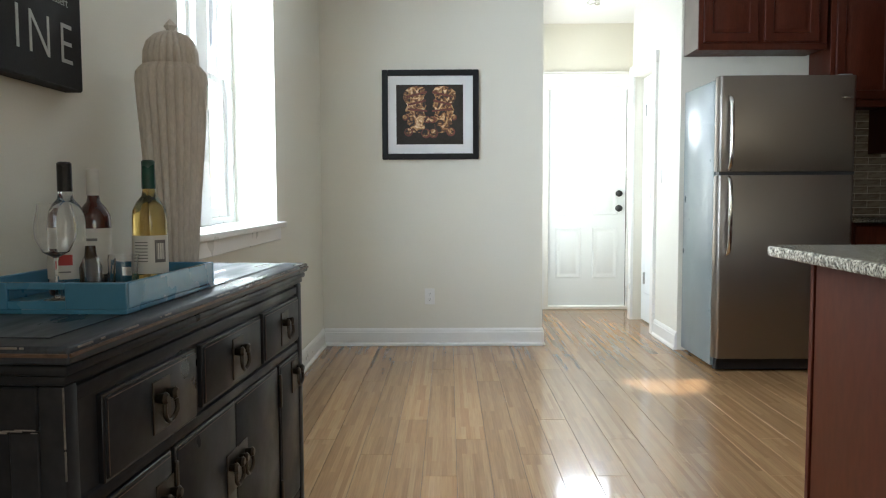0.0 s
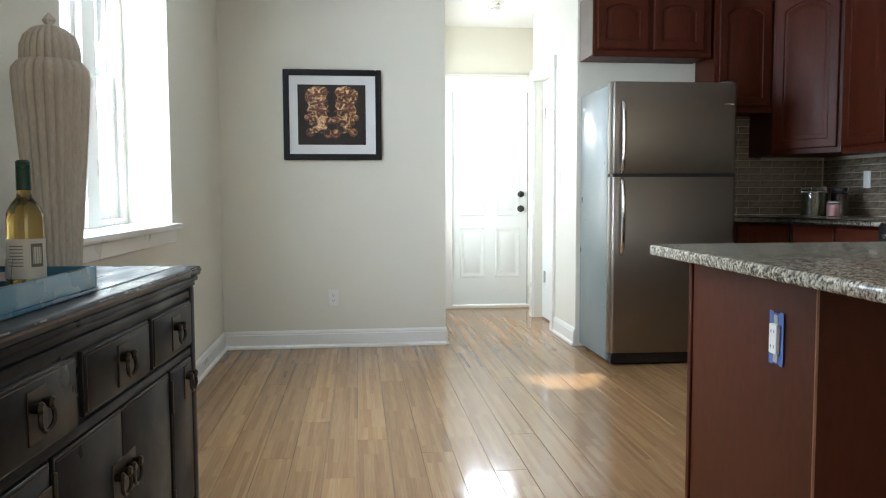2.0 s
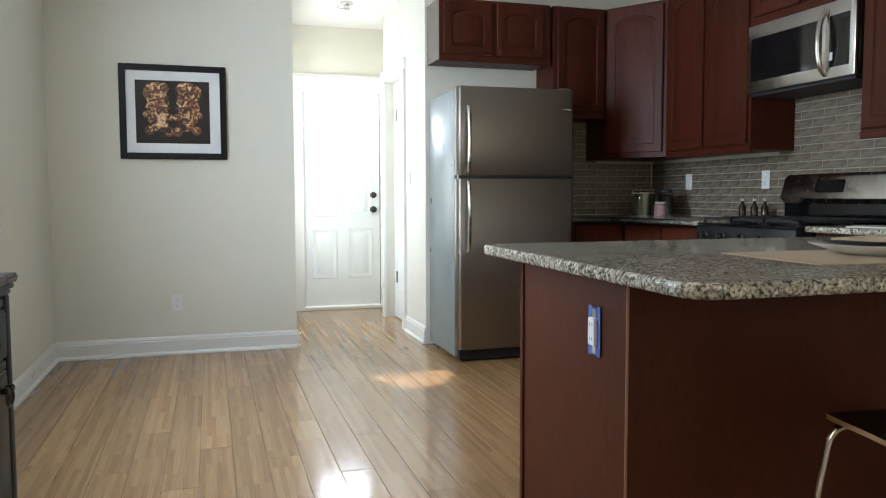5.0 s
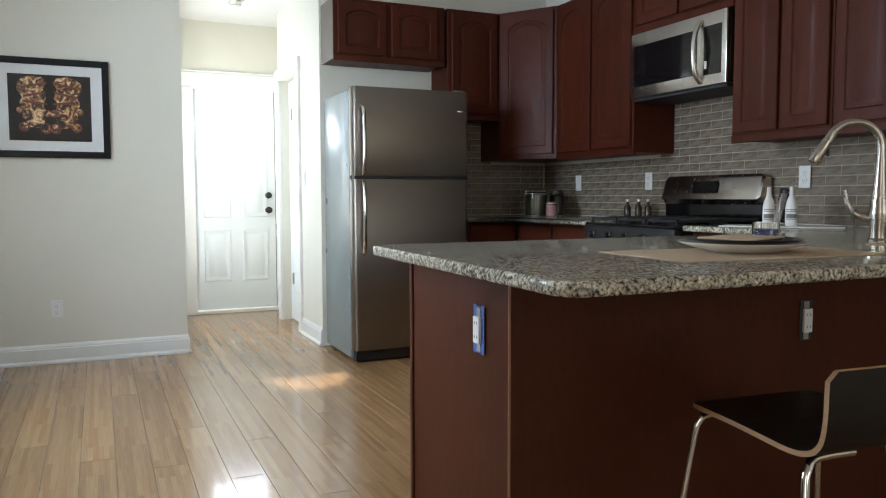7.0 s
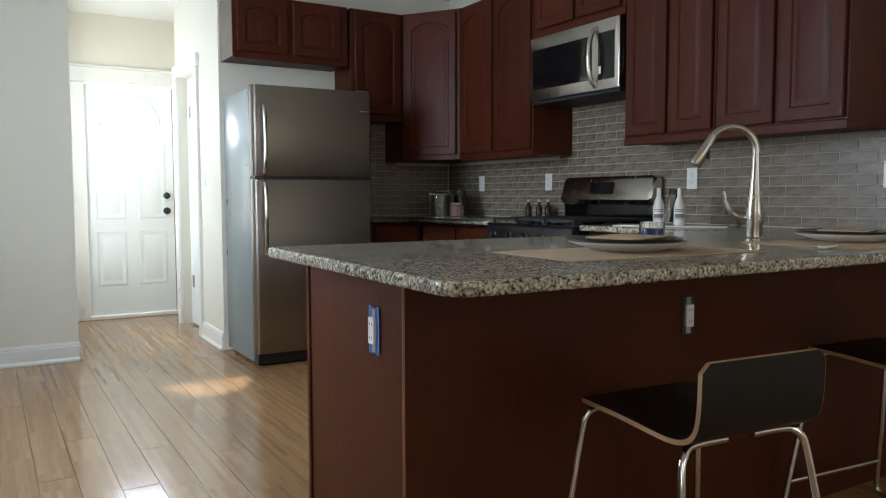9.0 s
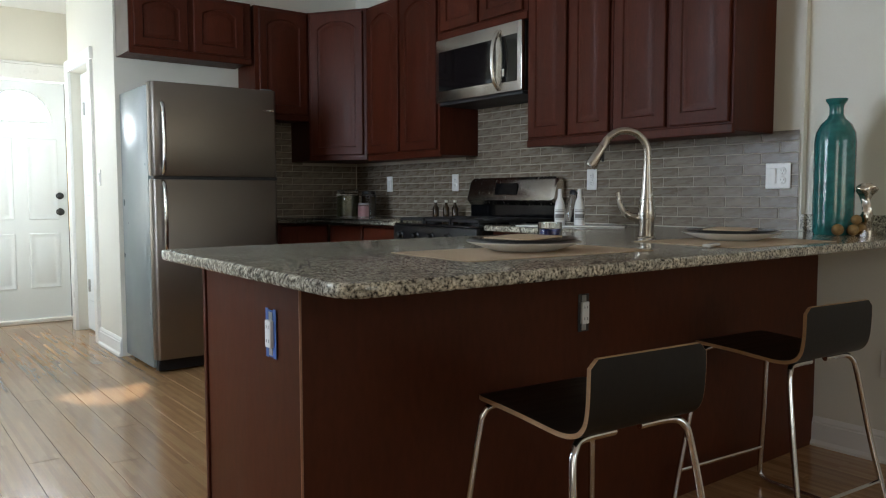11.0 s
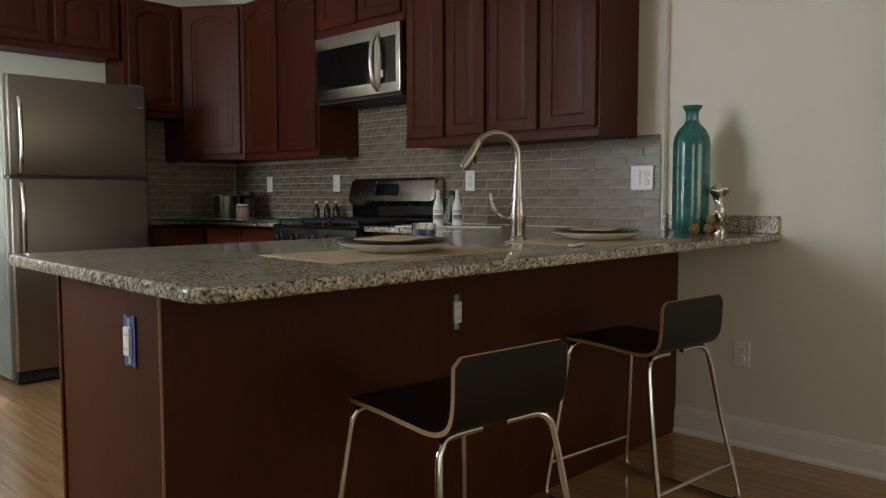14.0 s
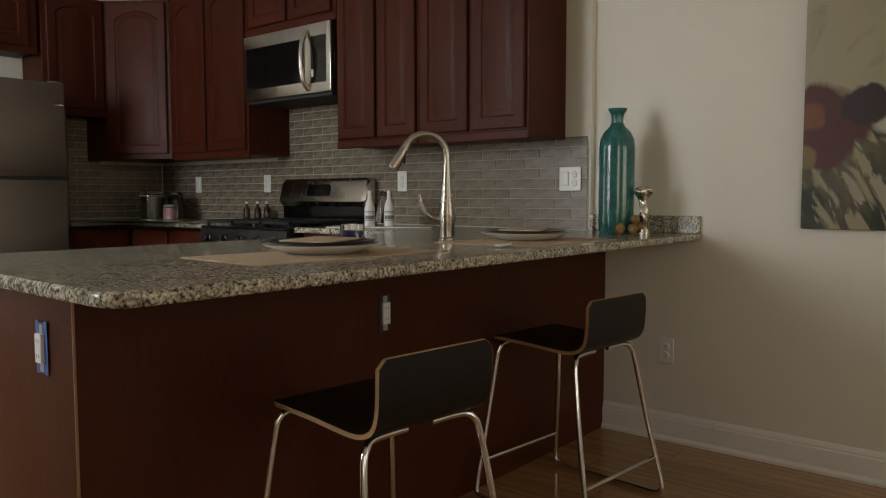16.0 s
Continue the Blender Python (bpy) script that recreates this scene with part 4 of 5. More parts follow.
# ---- framed print ----
def framed_print():
    root = thing("framed_picture", pose(0, YB, 0), "black-framed print of bronze roller skates in white mount", "picture")
    x0, x1, z0, z1, f = -0.404, 0.285, 1.350, 1.984, 0.042
    part("frame", merge(box(x0, x0 + f, -0.030, -0.002, z0, z1, 0.004), box(x1 - f, x1, -0.030, -0.002, z0, z1, 0.004), box(x0 + f, x1 - f, -0.030, -0.002, z0, z0 + f, 0.004), box(x0 + f, x1 - f, -0.030, -0.002, z1 - f, z1, 0.004)), FRAMEB, root)
    part("mount", box(x0 + f, x1 - f, -0.016, -0.003, z0 + f, z1 - f, 0), MAT, root, "wide white mount")
    art = part("print", box(-0.303, 0.174, -0.0172, -0.0162, 1.457, 1.879, 0), PRINTBG, root, "dark grey photographic print")
    def flat(poly, depth, mat, name):
        bm = loft([[(x, -0.0172 - depth, z) for x, z in poly], [(x, -0.0174 - depth, z) for x, z in poly]])
        part(name, bm, mat, art)
    def disc(cx, cz, r, depth, mat, n=18, sq=1.0):
        flat([(cx + r * math.cos(2 * math.pi * i / n), cz + r * sq * math.sin(2 * math.pi * i / n)) for i in range(n)], depth, mat, "shape")
    for s, cx in ((-1, -0.150), (1, 0.020)):
        lean = 0.012 * s
        def q(pts):
            return [(cx + s * x + lean * (z - 1.66) * 4, z) for x, z in pts]
        flat(q([(-0.055, 1.862), (0.010, 1.870), (0.055, 1.858), (0.090, 1.83), (0.098, 1.78), (0.070, 1.735), (0.088, 1.70), (0.072, 1.64), (0.08, 1.60), (0.03, 1.585), (-0.03, 1.60), (-0.065, 1.63), (-0.045, 1.69), (-0.066, 1.73), (-0.05, 1.79), (-0.072, 1.825)]), 0.0002, PRINTSKATE, "boot")
        for k, (a, b, w) in enumerate(((1.835, 1.80, 0.075), (1.775, 1.745, 0.065), (1.70, 1.715, 0.07))):
            flat(q([(-w, a), (w, b), (w, b - 0.014), (-w, a - 0.014)]), 0.0005 + 0.0002 * k, PRINTRED, "strap")
        for k, (wx, wz, r) in enumerate(((-0.058, 1.535, 0.034), (0.066, 1.545, 0.031), (-0.066, 1.632, 0.025), (0.088, 1.648, 0.022))):
            disc(cx + s * wx, wz, r, 0.0014, PRINTRED)
            disc(cx + s * wx - 0.003, wz + 0.004, r * 0.74, 0.0018, PRINTSKATE)
        flat(q([(-0.05, 1.60), (0.07, 1.61), (0.05, 1.545), (-0.04, 1.535)]), 0.0010, PRINTSKATE, "truck")


framed_print()

# ---- painting on canvas, right-hand wall ----
art = thing("canvas_painting", pose(XP, 1.24, 0.978), "abstract oil painting in green, cream and rust", "painting")
part("canvas", box(-0.036, -0.001, -0.46, 0.463, 0.0, 1.12, 0.003), CANVASEDGE, art)
part("paint_layer", box(-0.0395, -0.0365, -0.459, 0.462, 0.001, 1.119, 0.001), PAINTING, art, "loose brushwork in green, rust and cream")

# ---- dining sign ----
sign = thing("wall_sign", pose(XL, 0, 0), "dark canvas sign with pale capital letters", "sign")
part("canvas", box(0.001, 0.046, 2.20, 2.907, 1.338, 1.86, 0.004), CANVAS_DARK, sign)
upright = Matrix(((0, 0, 1, 0.0465), (1, 0, 0, 0), (0, 1, 0, 0), (0, 0, 0, 1)))
for ch, y in (("I", 2.632), ("N", 2.717), ("E", 2.830)):
    text_part("letter", ch, 0.133, Matrix.Translation((0, y, 1.393)) @ upright, LETTER, sign)
text_part("small_word", "dessert", 0.030, Matrix.Translation((0, 2.800, 1.522)) @ upright, LETTER, sign)

# ---- sideboard ----
def sideboard():
    ang = 3.6
    # local: x to the room (front at 0, back at -depth), y along the front from the near end
    root = thing("sideboard", pose(-0.4915, 2.165, 0, 0, 0, -ang), "worn black lacquered sideboard with brass pulls", "sideboard")
    L, D, Z = 1.385, 0.345, 0.872
    part("top_board", box(-D, 0.010, -0.010, L + 0.010, Z - 0.028, Z, 0.007, 3), LACQUERTOP, root, "scuffed dark top")
    part("top_inlay", box(-D + 0.03, -0.055, 0.05, L - 0.055, Z + 0.0004, Z + 0.0024, 0.001), LACQUERTOP, root)
    part("worn_edge", merge(box(0.0085, 0.0125, -0.008, L + 0.008, Z - 0.016, Z - 0.010, 0.001), box(-D, 0.008, -0.0125, -0.0085, Z - 0.016, Z - 0.010, 0.001)), WORNEDGE, root, "rubbed brown edge")
    part("cornice", merge(box(-D, 0.002, -0.003, L + 0.003, Z - 0.046, Z - 0.030, 0.005, 2), box(-D, -0.006, 0.005, L - 0.005, Z - 0.062, Z - 0.047, 0.004, 2)), LACQUER, root)
    for y in (0.0, L - 0.05):
        part("post", box(-0.052, -0.010, y + 0.006, y + 0.046, 0.0, Z - 0.063, 0.006, 2), LACQUER, root)
        part("post", box(-D + 0.004, -D + 0.05, y + 0.006, y + 0.046, 0.0, Z - 0.063, 0.006, 2), LACQUER, root)
    part("carcass", box(-D + 0.01, -0.024, 0.02, L - 0.02, 0.10, Z - 0.064, 0.002), LACQUER, root)
    # end panel frame
    for x0, x1 in ((-0.100, -0.053), (-D + 0.05, -D + 0.10)):
        part("end_stile", box(x0, x1, 0.008, 0.019, 0.171, 0.739, 0.003), LACQUER, root)
    for lo, hi in ((0.74, Z - 0.066), (0.12, 0.17)):
        part("end_rail", box(-D + 0.05, -0.053, 0.008, 0.019, lo, hi, 0.003), LACQUER, root)
    # rubbed-through spots along the edges of the near end
    rng = random.Random(4)
    spots = []
    for _ in range(46):
        z = rng.uniform(0.30, 0.80)
        spots.append(box(-0.0115, -0.0095, 0.0045, 0.0075, z, z + rng.uniform(0.004, 0.03), 0.0004))
    for _ in range(14):
        x = rng.uniform(-D + 0.05, -0.06)
        z = 0.738 + rng.uniform(-0.004, 0.004)
        spots.append(box(x, x + rng.uniform(0.004, 0.035), 0.0068, 0.0085, z, z + rng.uniform(0.001, 0.004), 0.0004))
        spots.append(box(x, x + rng.uniform(0.005, 0.03), -0.0115, -0.0095, Z - 0.004, Z - 0.001, 0.0004))
    for _ in range(30):
        y = rng.uniform(0.0, L - 0.05)
        spots.append(box(0.0085, 0.0105, y, y + rng.uniform(0.006, 0.05), Z - 0.006, Z - 0.003, 0.0004))
    tagged(part("wear", merge(*spots), WORNPALE, root, "pale rubbed-through spots"), kind="stuff")
    for z in (0.788, 0.606, 0.12):
        part("rail", box(-0.030, -0.014, 0.047, L - 0.047, z - 0.012, z + 0.012, 0.004, 2), LACQUER, root)
    for y, w in ((0.126, 0.376), (0.545, 0.402), (0.985, 0.355)):
        z0 = 0.622 if y < 0.2 else 0.632
        # Solid black plate behind the drawer: the gap's shade put in as colour.
        part("drawer_gap_shade", box(-0.0285, -0.0135, y - 0.005, y + w + 0.005, z0 - 0.005, 0.767, 0.002), BLACK, root, "black backing plate standing in for gap shade")
        d = part("drawer", box(-0.030, -0.009, y, y + w, z0, 0.762, 0.006, 2), LACQUER, root)
        part("rubbed_edge", merge(box(-0.0095, -0.0085, y + 0.004, y + w - 0.004, 0.757, 0.7585, 0.0003), box(-0.0095, -0.0085, y + 0.003, y + 0.0045, z0 + 0.006, 0.755, 0.0003)), WORNEDGE, d, "rubbed brown arris")
        pull(d, -0.009, y + w / 2 + 0.012, 0.700)
    for kind, y0, y1 in (("side_door", 0.070, 0.372), ("door", 0.398, 0.738), ("door", 0.743, 1.105), ("side_door", 1.135, 1.335)):
        # Black plate again, painting the shade round each door front.
        part("door_gap_shade", box(-0.0285, -0.0140, y0 - 0.004, y1 + 0.004, 0.135, 0.589, 0.002), BLACK, root, "black backing plate standing in for gap shade")
        d = part(kind, box(-0.030, -0.011, y0, y1, 0.14, 0.584, 0.006, 2), LACQUER, root)
        part("rubbed_edge", box(-0.0115, -0.0105, y0 + 0.004, y1 - 0.004, 0.579, 0.5805, 0.0003), WORNEDGE, d, "rubbed brown arris")
    pull(root, -0.011, 0.335, 0.500)
    pull(root, -0.011, 0.705, 0.430)
    pull(root, -0.011, 0.778, 0.430)
    pull(root, -0.011, 1.285, 0.530)
    for y in (0.379, 1.112):
        for z in (0.20, 0.52):
            part("pin_hinge", box(-0.014, -0.004, y, y + 0.012, z - 0.055, z + 0.045, 0.003), BRASSDARK, root)


def pull(parent, x, y, z):
    """A square backplate with two studs and a drop bail."""
    plate = part("pull", box(x, x + 0.003, y - 0.038, y + 0.038, z - 0.055, z + 0.045, 0.001), BRASSDARK, parent, "dark brass plate with drop handle")
    for s in (-0.022, 0.022):
        part("stud", moved(lathe([(0.009, 0), (0.010, 0.010), (0.013, 0.016), (0.008, 0.022)], 12), pose(x + 0.003, y + s, z + 0.012, 0, 90)), BRASSDARK, plate)
    part("bail", tube(smooth_path([(x + 0.018, y - 0.022, z + 0.012), (x + 0.020, y - 0.026, z - 0.02), (x + 0.018, y, z - 0.036), (x + 0.020, y + 0.026, z - 0.02), (x + 0.018, y + 0.022, z + 0.012)], 5), 0.0045, 8), BRASSDARK, plate)


sideboard()
SB = 0.8745


def urn():
    n, root = 176, None
    prof = [(0.052, 0.0), (0.055, 0.02), (0.066, 0.18), (0.078, 0.34), (0.087, 0.48), (0.091, 0.55), (0.089, 0.572), (0.078, 0.588), (0.072, 0.594)]
    lid = [(0.067, 0.590), (0.071, 0.600), (0.069, 0.640), (0.060, 0.672), (0.042, 0.694), (0.022, 0.704), (0.010, 0.706)]
    def fluted(pr):
        loops = []
        for r, z in pr:
            loops.append([((r * (1 + 0.110 * abs(math.sin(11 * math.pi * 2 * i / n)) - 0.05)) * math.cos(2 * math.pi * i / n), (r * (1 + 0.110 * abs(math.sin(11 * math.pi * 2 * i / n)) - 0.05)) * math.sin(2 * math.pi * i / n), z) for i in range(n)])
        return loft(loops)
    root = thing("lidded_urn", pose(-0.697, 3.20, SB), "tall fluted whitewashed wooden urn with a lid", "urn")
    prof, lid = [(r, z * 0.97) for r, z in prof], [(r, 0.572 + (z - 0.590) * 0.84) for r, z in lid]
    part("jar", fluted(prof), URN, root)
    cap = part("lid", fluted(lid), URN, root)
    part("finial", lathe([(0.008, 0.664), (0.009, 0.670), (0.019, 0.684), (0.006, 0.698), (0.001, 0.703)], 4), URN, cap)


urn()


def tray():
    root = thing("serving_tray", pose(-0.832, 2.461, SB, 0, 0, -2.9), "teal lacquered serving tray with cut-out handles", "tray")
    w, d, h, t = 0.312, 0.448, 0.058, 0.009
    part("base", box(0, w, 0, d, 0.0, 0.008, 0.001), TEAL, root)
    part("side", box(0, t, t, d - t, 0.008, h, 0.002), TEAL, root)
    part("side", box(w - t, w, t, d - t, 0.008, h, 0.002), TEAL, root)
    for y in (0, d - t):
        c = w / 2 - 0.015
        part("handle_end", merge(box(0, c - 0.055, y, y + t, 0.008, h, 0.0015), box(c + 0.055, w, y, y + t, 0.008, h, 0.0015), box(c - 0.055, c + 0.055, y, y + t, 0.008, 0.024, 0.0015), box(c - 0.055, c + 0.055, y, y + t, 0.045, h, 0.0015)), TEAL, root)


tray()
TB = SB + 0.009


def bottle(x, y, label, glass, liquid, cap, level, height, r, marks, label_z):
    root = thing("bottle", pose(x, y, TB), label, "bottle")
    k = height / 0.30
    body = [(r * 0.94, 0.0), (r, 0.006), (r, 0.165 * k), (r * 0.96, 0.185 * k), (r * 0.72, 0.205 * k), (r * 0.42, 0.220 * k), (r * 0.36, 0.232 * k), (r * 0.35, 0.296 * k)]
    if glass:
        part("glass", lathe(body, 28), glass, root)
    inner = [(q * (0.95 if glass else 1.0), z + (0.004 if glass else 0)) for q, z in body if z <= level * k]
    if len(inner) > 2:
        part("liquid", lathe(inner, 28), liquid, root)
    part("capsule", lathe([(r * 0.385, 0.236 * k), (r * 0.40, 0.24 * k), (r * 0.385, 0.298 * k), (r * 0.40, 0.300 * k), (r * 0.30, 0.304 * k)], 20), cap, root)
    z0, z1 = label_z
    n = 20
    a0, a1 = radians(-165), radians(15)
    lab = part("paper_label", loft([[((r + 0.0008) * math.cos(a0 + (a1 - a0) * i / n), (r + 0.0008) * math.sin(a0 + (a1 - a0) * i / n), z) for i in range(n + 1)] for z in (z0, z1)], False, False, False), LABEL, root, "cream paper label")
    for a, w, z, h, m in marks:
        c = radians(a)
        seg = 5
        part("print_bar", loft([[((r + 0.0014) * math.cos(c + w * (i / seg - 0.5)), (r + 0.0014) * math.sin(c + w * (i / seg - 0.5)), zz) for i in range(seg + 1)] for zz in (z - h / 2, z + h / 2)], False, False, False), m, lab)
    return root


lines = [(-100, 0.8, 0.105 - 0.007 * i, 0.002, INK) for i in range(7)]
bottle(-0.605, 2.780, "white wine bottle with green capsule and cream label", WINE, WINELIQ, GREENCAP, 0.0, 0.284, 0.0375, lines + [(-35, 0.7, 0.085, 0.05, INK), (-35, 0.5, 0.085, 0.036, LABEL)], (0.035, 0.120))
bottle(-0.741, 2.675, "clear spirit bottle with black cap and red lettering", CLEAR, LABEL, BLACKCAP, 0.0, 0.276, 0.038, [(-75, 0.9, 0.075, 0.022, REDINK), (-75, 0.7, 0.105, 0.004, INK), (-75, 0.7, 0.05, 0.003, INK)], (0.035, 0.112))
bottle(-0.742, 2.805, "dark red liquor bottle with a patterned neck", None, REDLIQ, LABEL, 0.30, 0.266, 0.036, [(-80, 0.8, 0.11, 0.006, INK), (-80, 0.5, 0.09, 0.012, REDINK), (-80, 0.7, 0.06, 0.003, INK)], (0.03, 0.135))


def wine_glass(x, y):
    root = thing("wine_glass", pose(x, y, TB), "clear stemmed wine glass on the tray", "glass")
    part("foot", lathe([(0.034, 0), (0.034, 0.002), (0.008, 0.006), (0.004, 0.012)], 24), CLEAR, root)
    part("stem", lathe([(0.004, 0.012), (0.0035, 0.078), (0.006, 0.086)], 12), CLEAR, root)
    part("bowl", lathe([(0.006, 0.086), (0.025, 0.097), (0.038, 0.125), (0.039, 0.148), (0.031, 0.193), (0.0302, 0.193), (0.0381, 0.148), (0.0371, 0.1255), (0.0243, 0.0982), (0.002, 0.0902)], 28), CLEAR, root)


def tumbler(x, y, label):
    root = thing("tumbler", pose(x, y, TB), label, "glass")
    part("wall", lathe([(0.024, 0), (0.031, 0.083), (0.0296, 0.083), (0.0230, 0.010), (0.001, 0.009)], 28), CLEAR, root)


wine_glass(-0.713, 2.575)
tumbler(-0.632, 2.585, "clear glass tumbler standing on the tray")
tumbler(-0.628, 2.690, "clear glass tumbler beside the wine bottle")
spoon = thing("small_bottle", pose(-0.675, 2.640, TB), "small dark amber bottle among the glasses", "bottle")
part("body", lathe([(0.022, 0), (0.023, 0.06), (0.012, 0.085), (0.010, 0.105)], 18), OILAMBER, spoon)

# ---- bar stools ----
def stool(m, label):
    root = thing("bar_stool", m, label, "stool", "stools at the counter")
    prof = [(0.415, 0.588), (0.400, 0.594), (0.340, 0.593), (0.250, 0.590), (0.170, 0.585), (0.095, 0.581), (0.052, 0.586), (0.022, 0.602), (0.006, 0.632), (0.000, 0.690), (0.000, 0.762)]
    pts = [Vector((0, y, z)) for y, z in smooth_pairs(prof)]
    half, ply = 0.183, 0.0115
    def ribbon(xa, xb):
        loops = []
        for i, p in enumerate(pts):
            d = (pts[min(i + 1, len(pts) - 1)] - pts[max(i - 1, 0)]).normalized()
            nrm = Vector((0, -d.z, d.y)) * ply / 2
            # the top corners of the back and the front corners of the seat are rounded off
            cut = 0.022 * max(0.0, (p.z - 0.738) / 0.024) ** 2 + 0.020 * max(0.0, (p.y - 0.385) / 0.03) ** 2
            a, b = Vector((xa + (cut if xa < 0 else -cut), 0, 0)), Vector((xb + (cut if xb < 0 else -cut), 0, 0))
            loops.append([a + p - nrm, b + p - nrm, b + p + nrm, a + p + nrm])
        return loft(loops)
    part("seat_shell", ribbon(-half + 0.0008, half - 0.0008), SEATBLK, root, "black-brown bent plywood shell")
    for sx in (-1, 1):
        part("ply_edge", ribbon(min(sx * half, sx * (half - 0.0008)), max(sx * half, sx * (half - 0.0008))), PLYEDGE, root, "pale plywood edge")
    part("ply_edge", box(-0.158, 0.158, -0.0054, 0.0054, 0.7615, 0.7632, 0.0006), PLYEDGE, root, "pale plywood edge")
    part("ply_edge", box(-0.158, 0.158, 0.4148, 0.4162, 0.583, 0.593, 0.0005), PLYEDGE, root, "pale plywood edge")
    # tubular legs, joined along the floor by a runner on each side
    for sx in (-1, 1):
        front = smooth_path([(sx * 0.04, 0.375, 0.576), (sx * 0.145, 0.375, 0.576), (sx * 0.178, 0.378, 0.560), (sx * 0.192, 0.382, 0.510), (sx * 0.215, 0.402, 0.300), (sx * 0.240, 0.428, 0.070), (sx * 0.243, 0.422, 0.022), (sx * 0.243, 0.380, 0.0105)], 5)
        part("leg", tube(front, 0.0095, 10), CHROME, root, "chromed tubular leg")
        rear = smooth_path([(sx * 0.04, 0.065, 0.571), (sx * 0.140, 0.060, 0.571), (sx * 0.174, 0.048, 0.556), (sx * 0.190, 0.038, 0.505), (sx * 0.214, 0.000, 0.290), (sx * 0.240, -0.046, 0.070), (sx * 0.243, -0.044, 0.022), (sx * 0.243, -0.010, 0.0105)], 5)
        part("leg", tube(rear, 0.0095, 10), CHROME, root, "chromed tubular leg")
        part("runner", tube([(sx * 0.243, -0.010, 0.0105), (sx * 0.243, 0.380, 0.0105)], 0.0095, 10), CHROME, root, "chromed floor runner")
    part("footrest", tube([(-0.229, -0.029, 0.15), (0.229, -0.029, 0.15)], 0.0075, 8), CHROME, root, "chromed foot bar")
    part("footrest", tube([(-0.231, 0.420, 0.14), (0.231, 0.420, 0.14)], 0.0075, 8), CHROME, root, "chromed foot bar")
    return root


def smooth_pairs(pairs):
    return [(p.x, p.y) for p in smooth_path([(a, b, 0) for a, b in pairs], 3)]


first = stool(pose(1.634, 1.973, 0, 0, 0, -5), "black bent-plywood bar stool on chromed legs")
copy_thing(first, pose(2.706, 2.066, 0, 0, 0, -5))

# ---- things on the worktops ----
def placemat(x, y, rz, w, d, label):
    ob = part("placemat", moved(box(-w / 2, w / 2, -d / 2, d / 2, 0.0, 0.002, 0.0005), pose(x, y, TOP + 0.0005, 0, 0, rz)), PAPER)
    return tagged(ob, label, "placemat", "places laid on the counter")


placemat(1.745, 2.490, -3, 0.66, 0.36, "tan paper placemat under stacked plates")
placemat(2.63, 2.385, -3, 0.56, 0.40, "tan paper placemat under stacked plates")


def plates(x, y, r):
    low = part("dinner_plate", lathe([(r * 0.55, 0), (r * 0.62, 0.005), (r * 0.97, 0.023), (r, 0.027), (r * 0.97, 0.028), (r * 0.6, 0.011), (0.001, 0.009)], 48), PLATE)
    low.matrix_basis = pose(x, y, TOP + 0.003)
    tagged(low, "white porcelain dinner plate on a tan mat", "plate", "places laid on the counter")
    up = part("side_plate", lathe([(r * 0.5, 0), (r * 0.55, 0.001), (r * 0.90, 0.010), (r * 0.93, 0.014), (r * 0.88, 0.015), (r * 0.55, 0.006), (0.001, 0.005)], 48), PLATEB)
    up.matrix_basis = pose(x, y, TOP + 0.0250)
    tagged(up, "black plate stacked on a white plate", "plate", "places laid on the counter")
    nap = part("napkin", moved(box(-0.11, 0.11, -0.07, 0.07, 0, 0.004, 0.001), pose(0, 0, 0, 1, 0, 20)), PAPER)
    nap.matrix_basis = pose(x, y, TOP + 0.0385)
    tagged(nap, "folded tan napkin on a black plate", "napkin")


plates(1.765, 2.515, 0.165)
plates(2.685, 2.435, 0.165)
knife = thing("place_card", pose(2.315, 2.27, TOP + 0.004), "small pale folded card on the placemat", "card")
part("card", moved(box(-0.05, 0.05, -0.012, 0.012, 0, 0.008, 0.002), pose(0, 0, 0, 0, 0, 15)), PLATE, knife)

candle = thing("candle_glass", pose(2.16, 2.80, TOP), "clear votive glass with dark blue wax", "candle")
part("wax", lathe([(0.038, 0.004), (0.0385, 0.044), (0.001, 0.044)], 24), WAX, candle, "dark blue wax")
part("glass", lathe([(0.041, 0.0), (0.0425, 0.066), (0.0405, 0.066), (0.0392, 0.045), (0.0388, 0.0035), (0.001, 0.003)], 28), CLEAR, candle)

board = part("serving_board", moved(box(-0.27, 0.27, -0.10, 0.10, 0, 0.008, 0.003), pose(3.15, 3.62, TOP + 0.0005, 0, 0, -55)), PLATE)
tagged(board, "long flat pale tray on the worktop", "tray")


def spray_bottle(x, y):
    root = thing("soap_bottle", pose(x, y, TOP + 0.009), "white soap bottle with grey printed label", "bottle", "soap bottles by the sink")
    part("body", lathe([(0.026, 0), (0.027, 0.004), (0.027, 0.09), (0.022, 0.115), (0.012, 0.14), (0.0105, 0.165), (0.0115, 0.168), (0.010, 0.182)], 24), BOTTLEW, root)
    for z, h in ((0.045, 0.02), (0.068, 0.004), (0.076, 0.004), (0.03, 0.003)):
        part("print_bar", loft([[(0.0276 * math.cos(radians(a)), 0.0276 * math.sin(radians(a)), zz) for a in range(170, 281, 22)] for zz in (z - h / 2, z + h / 2)], False, False, False), INK, root)
    return root


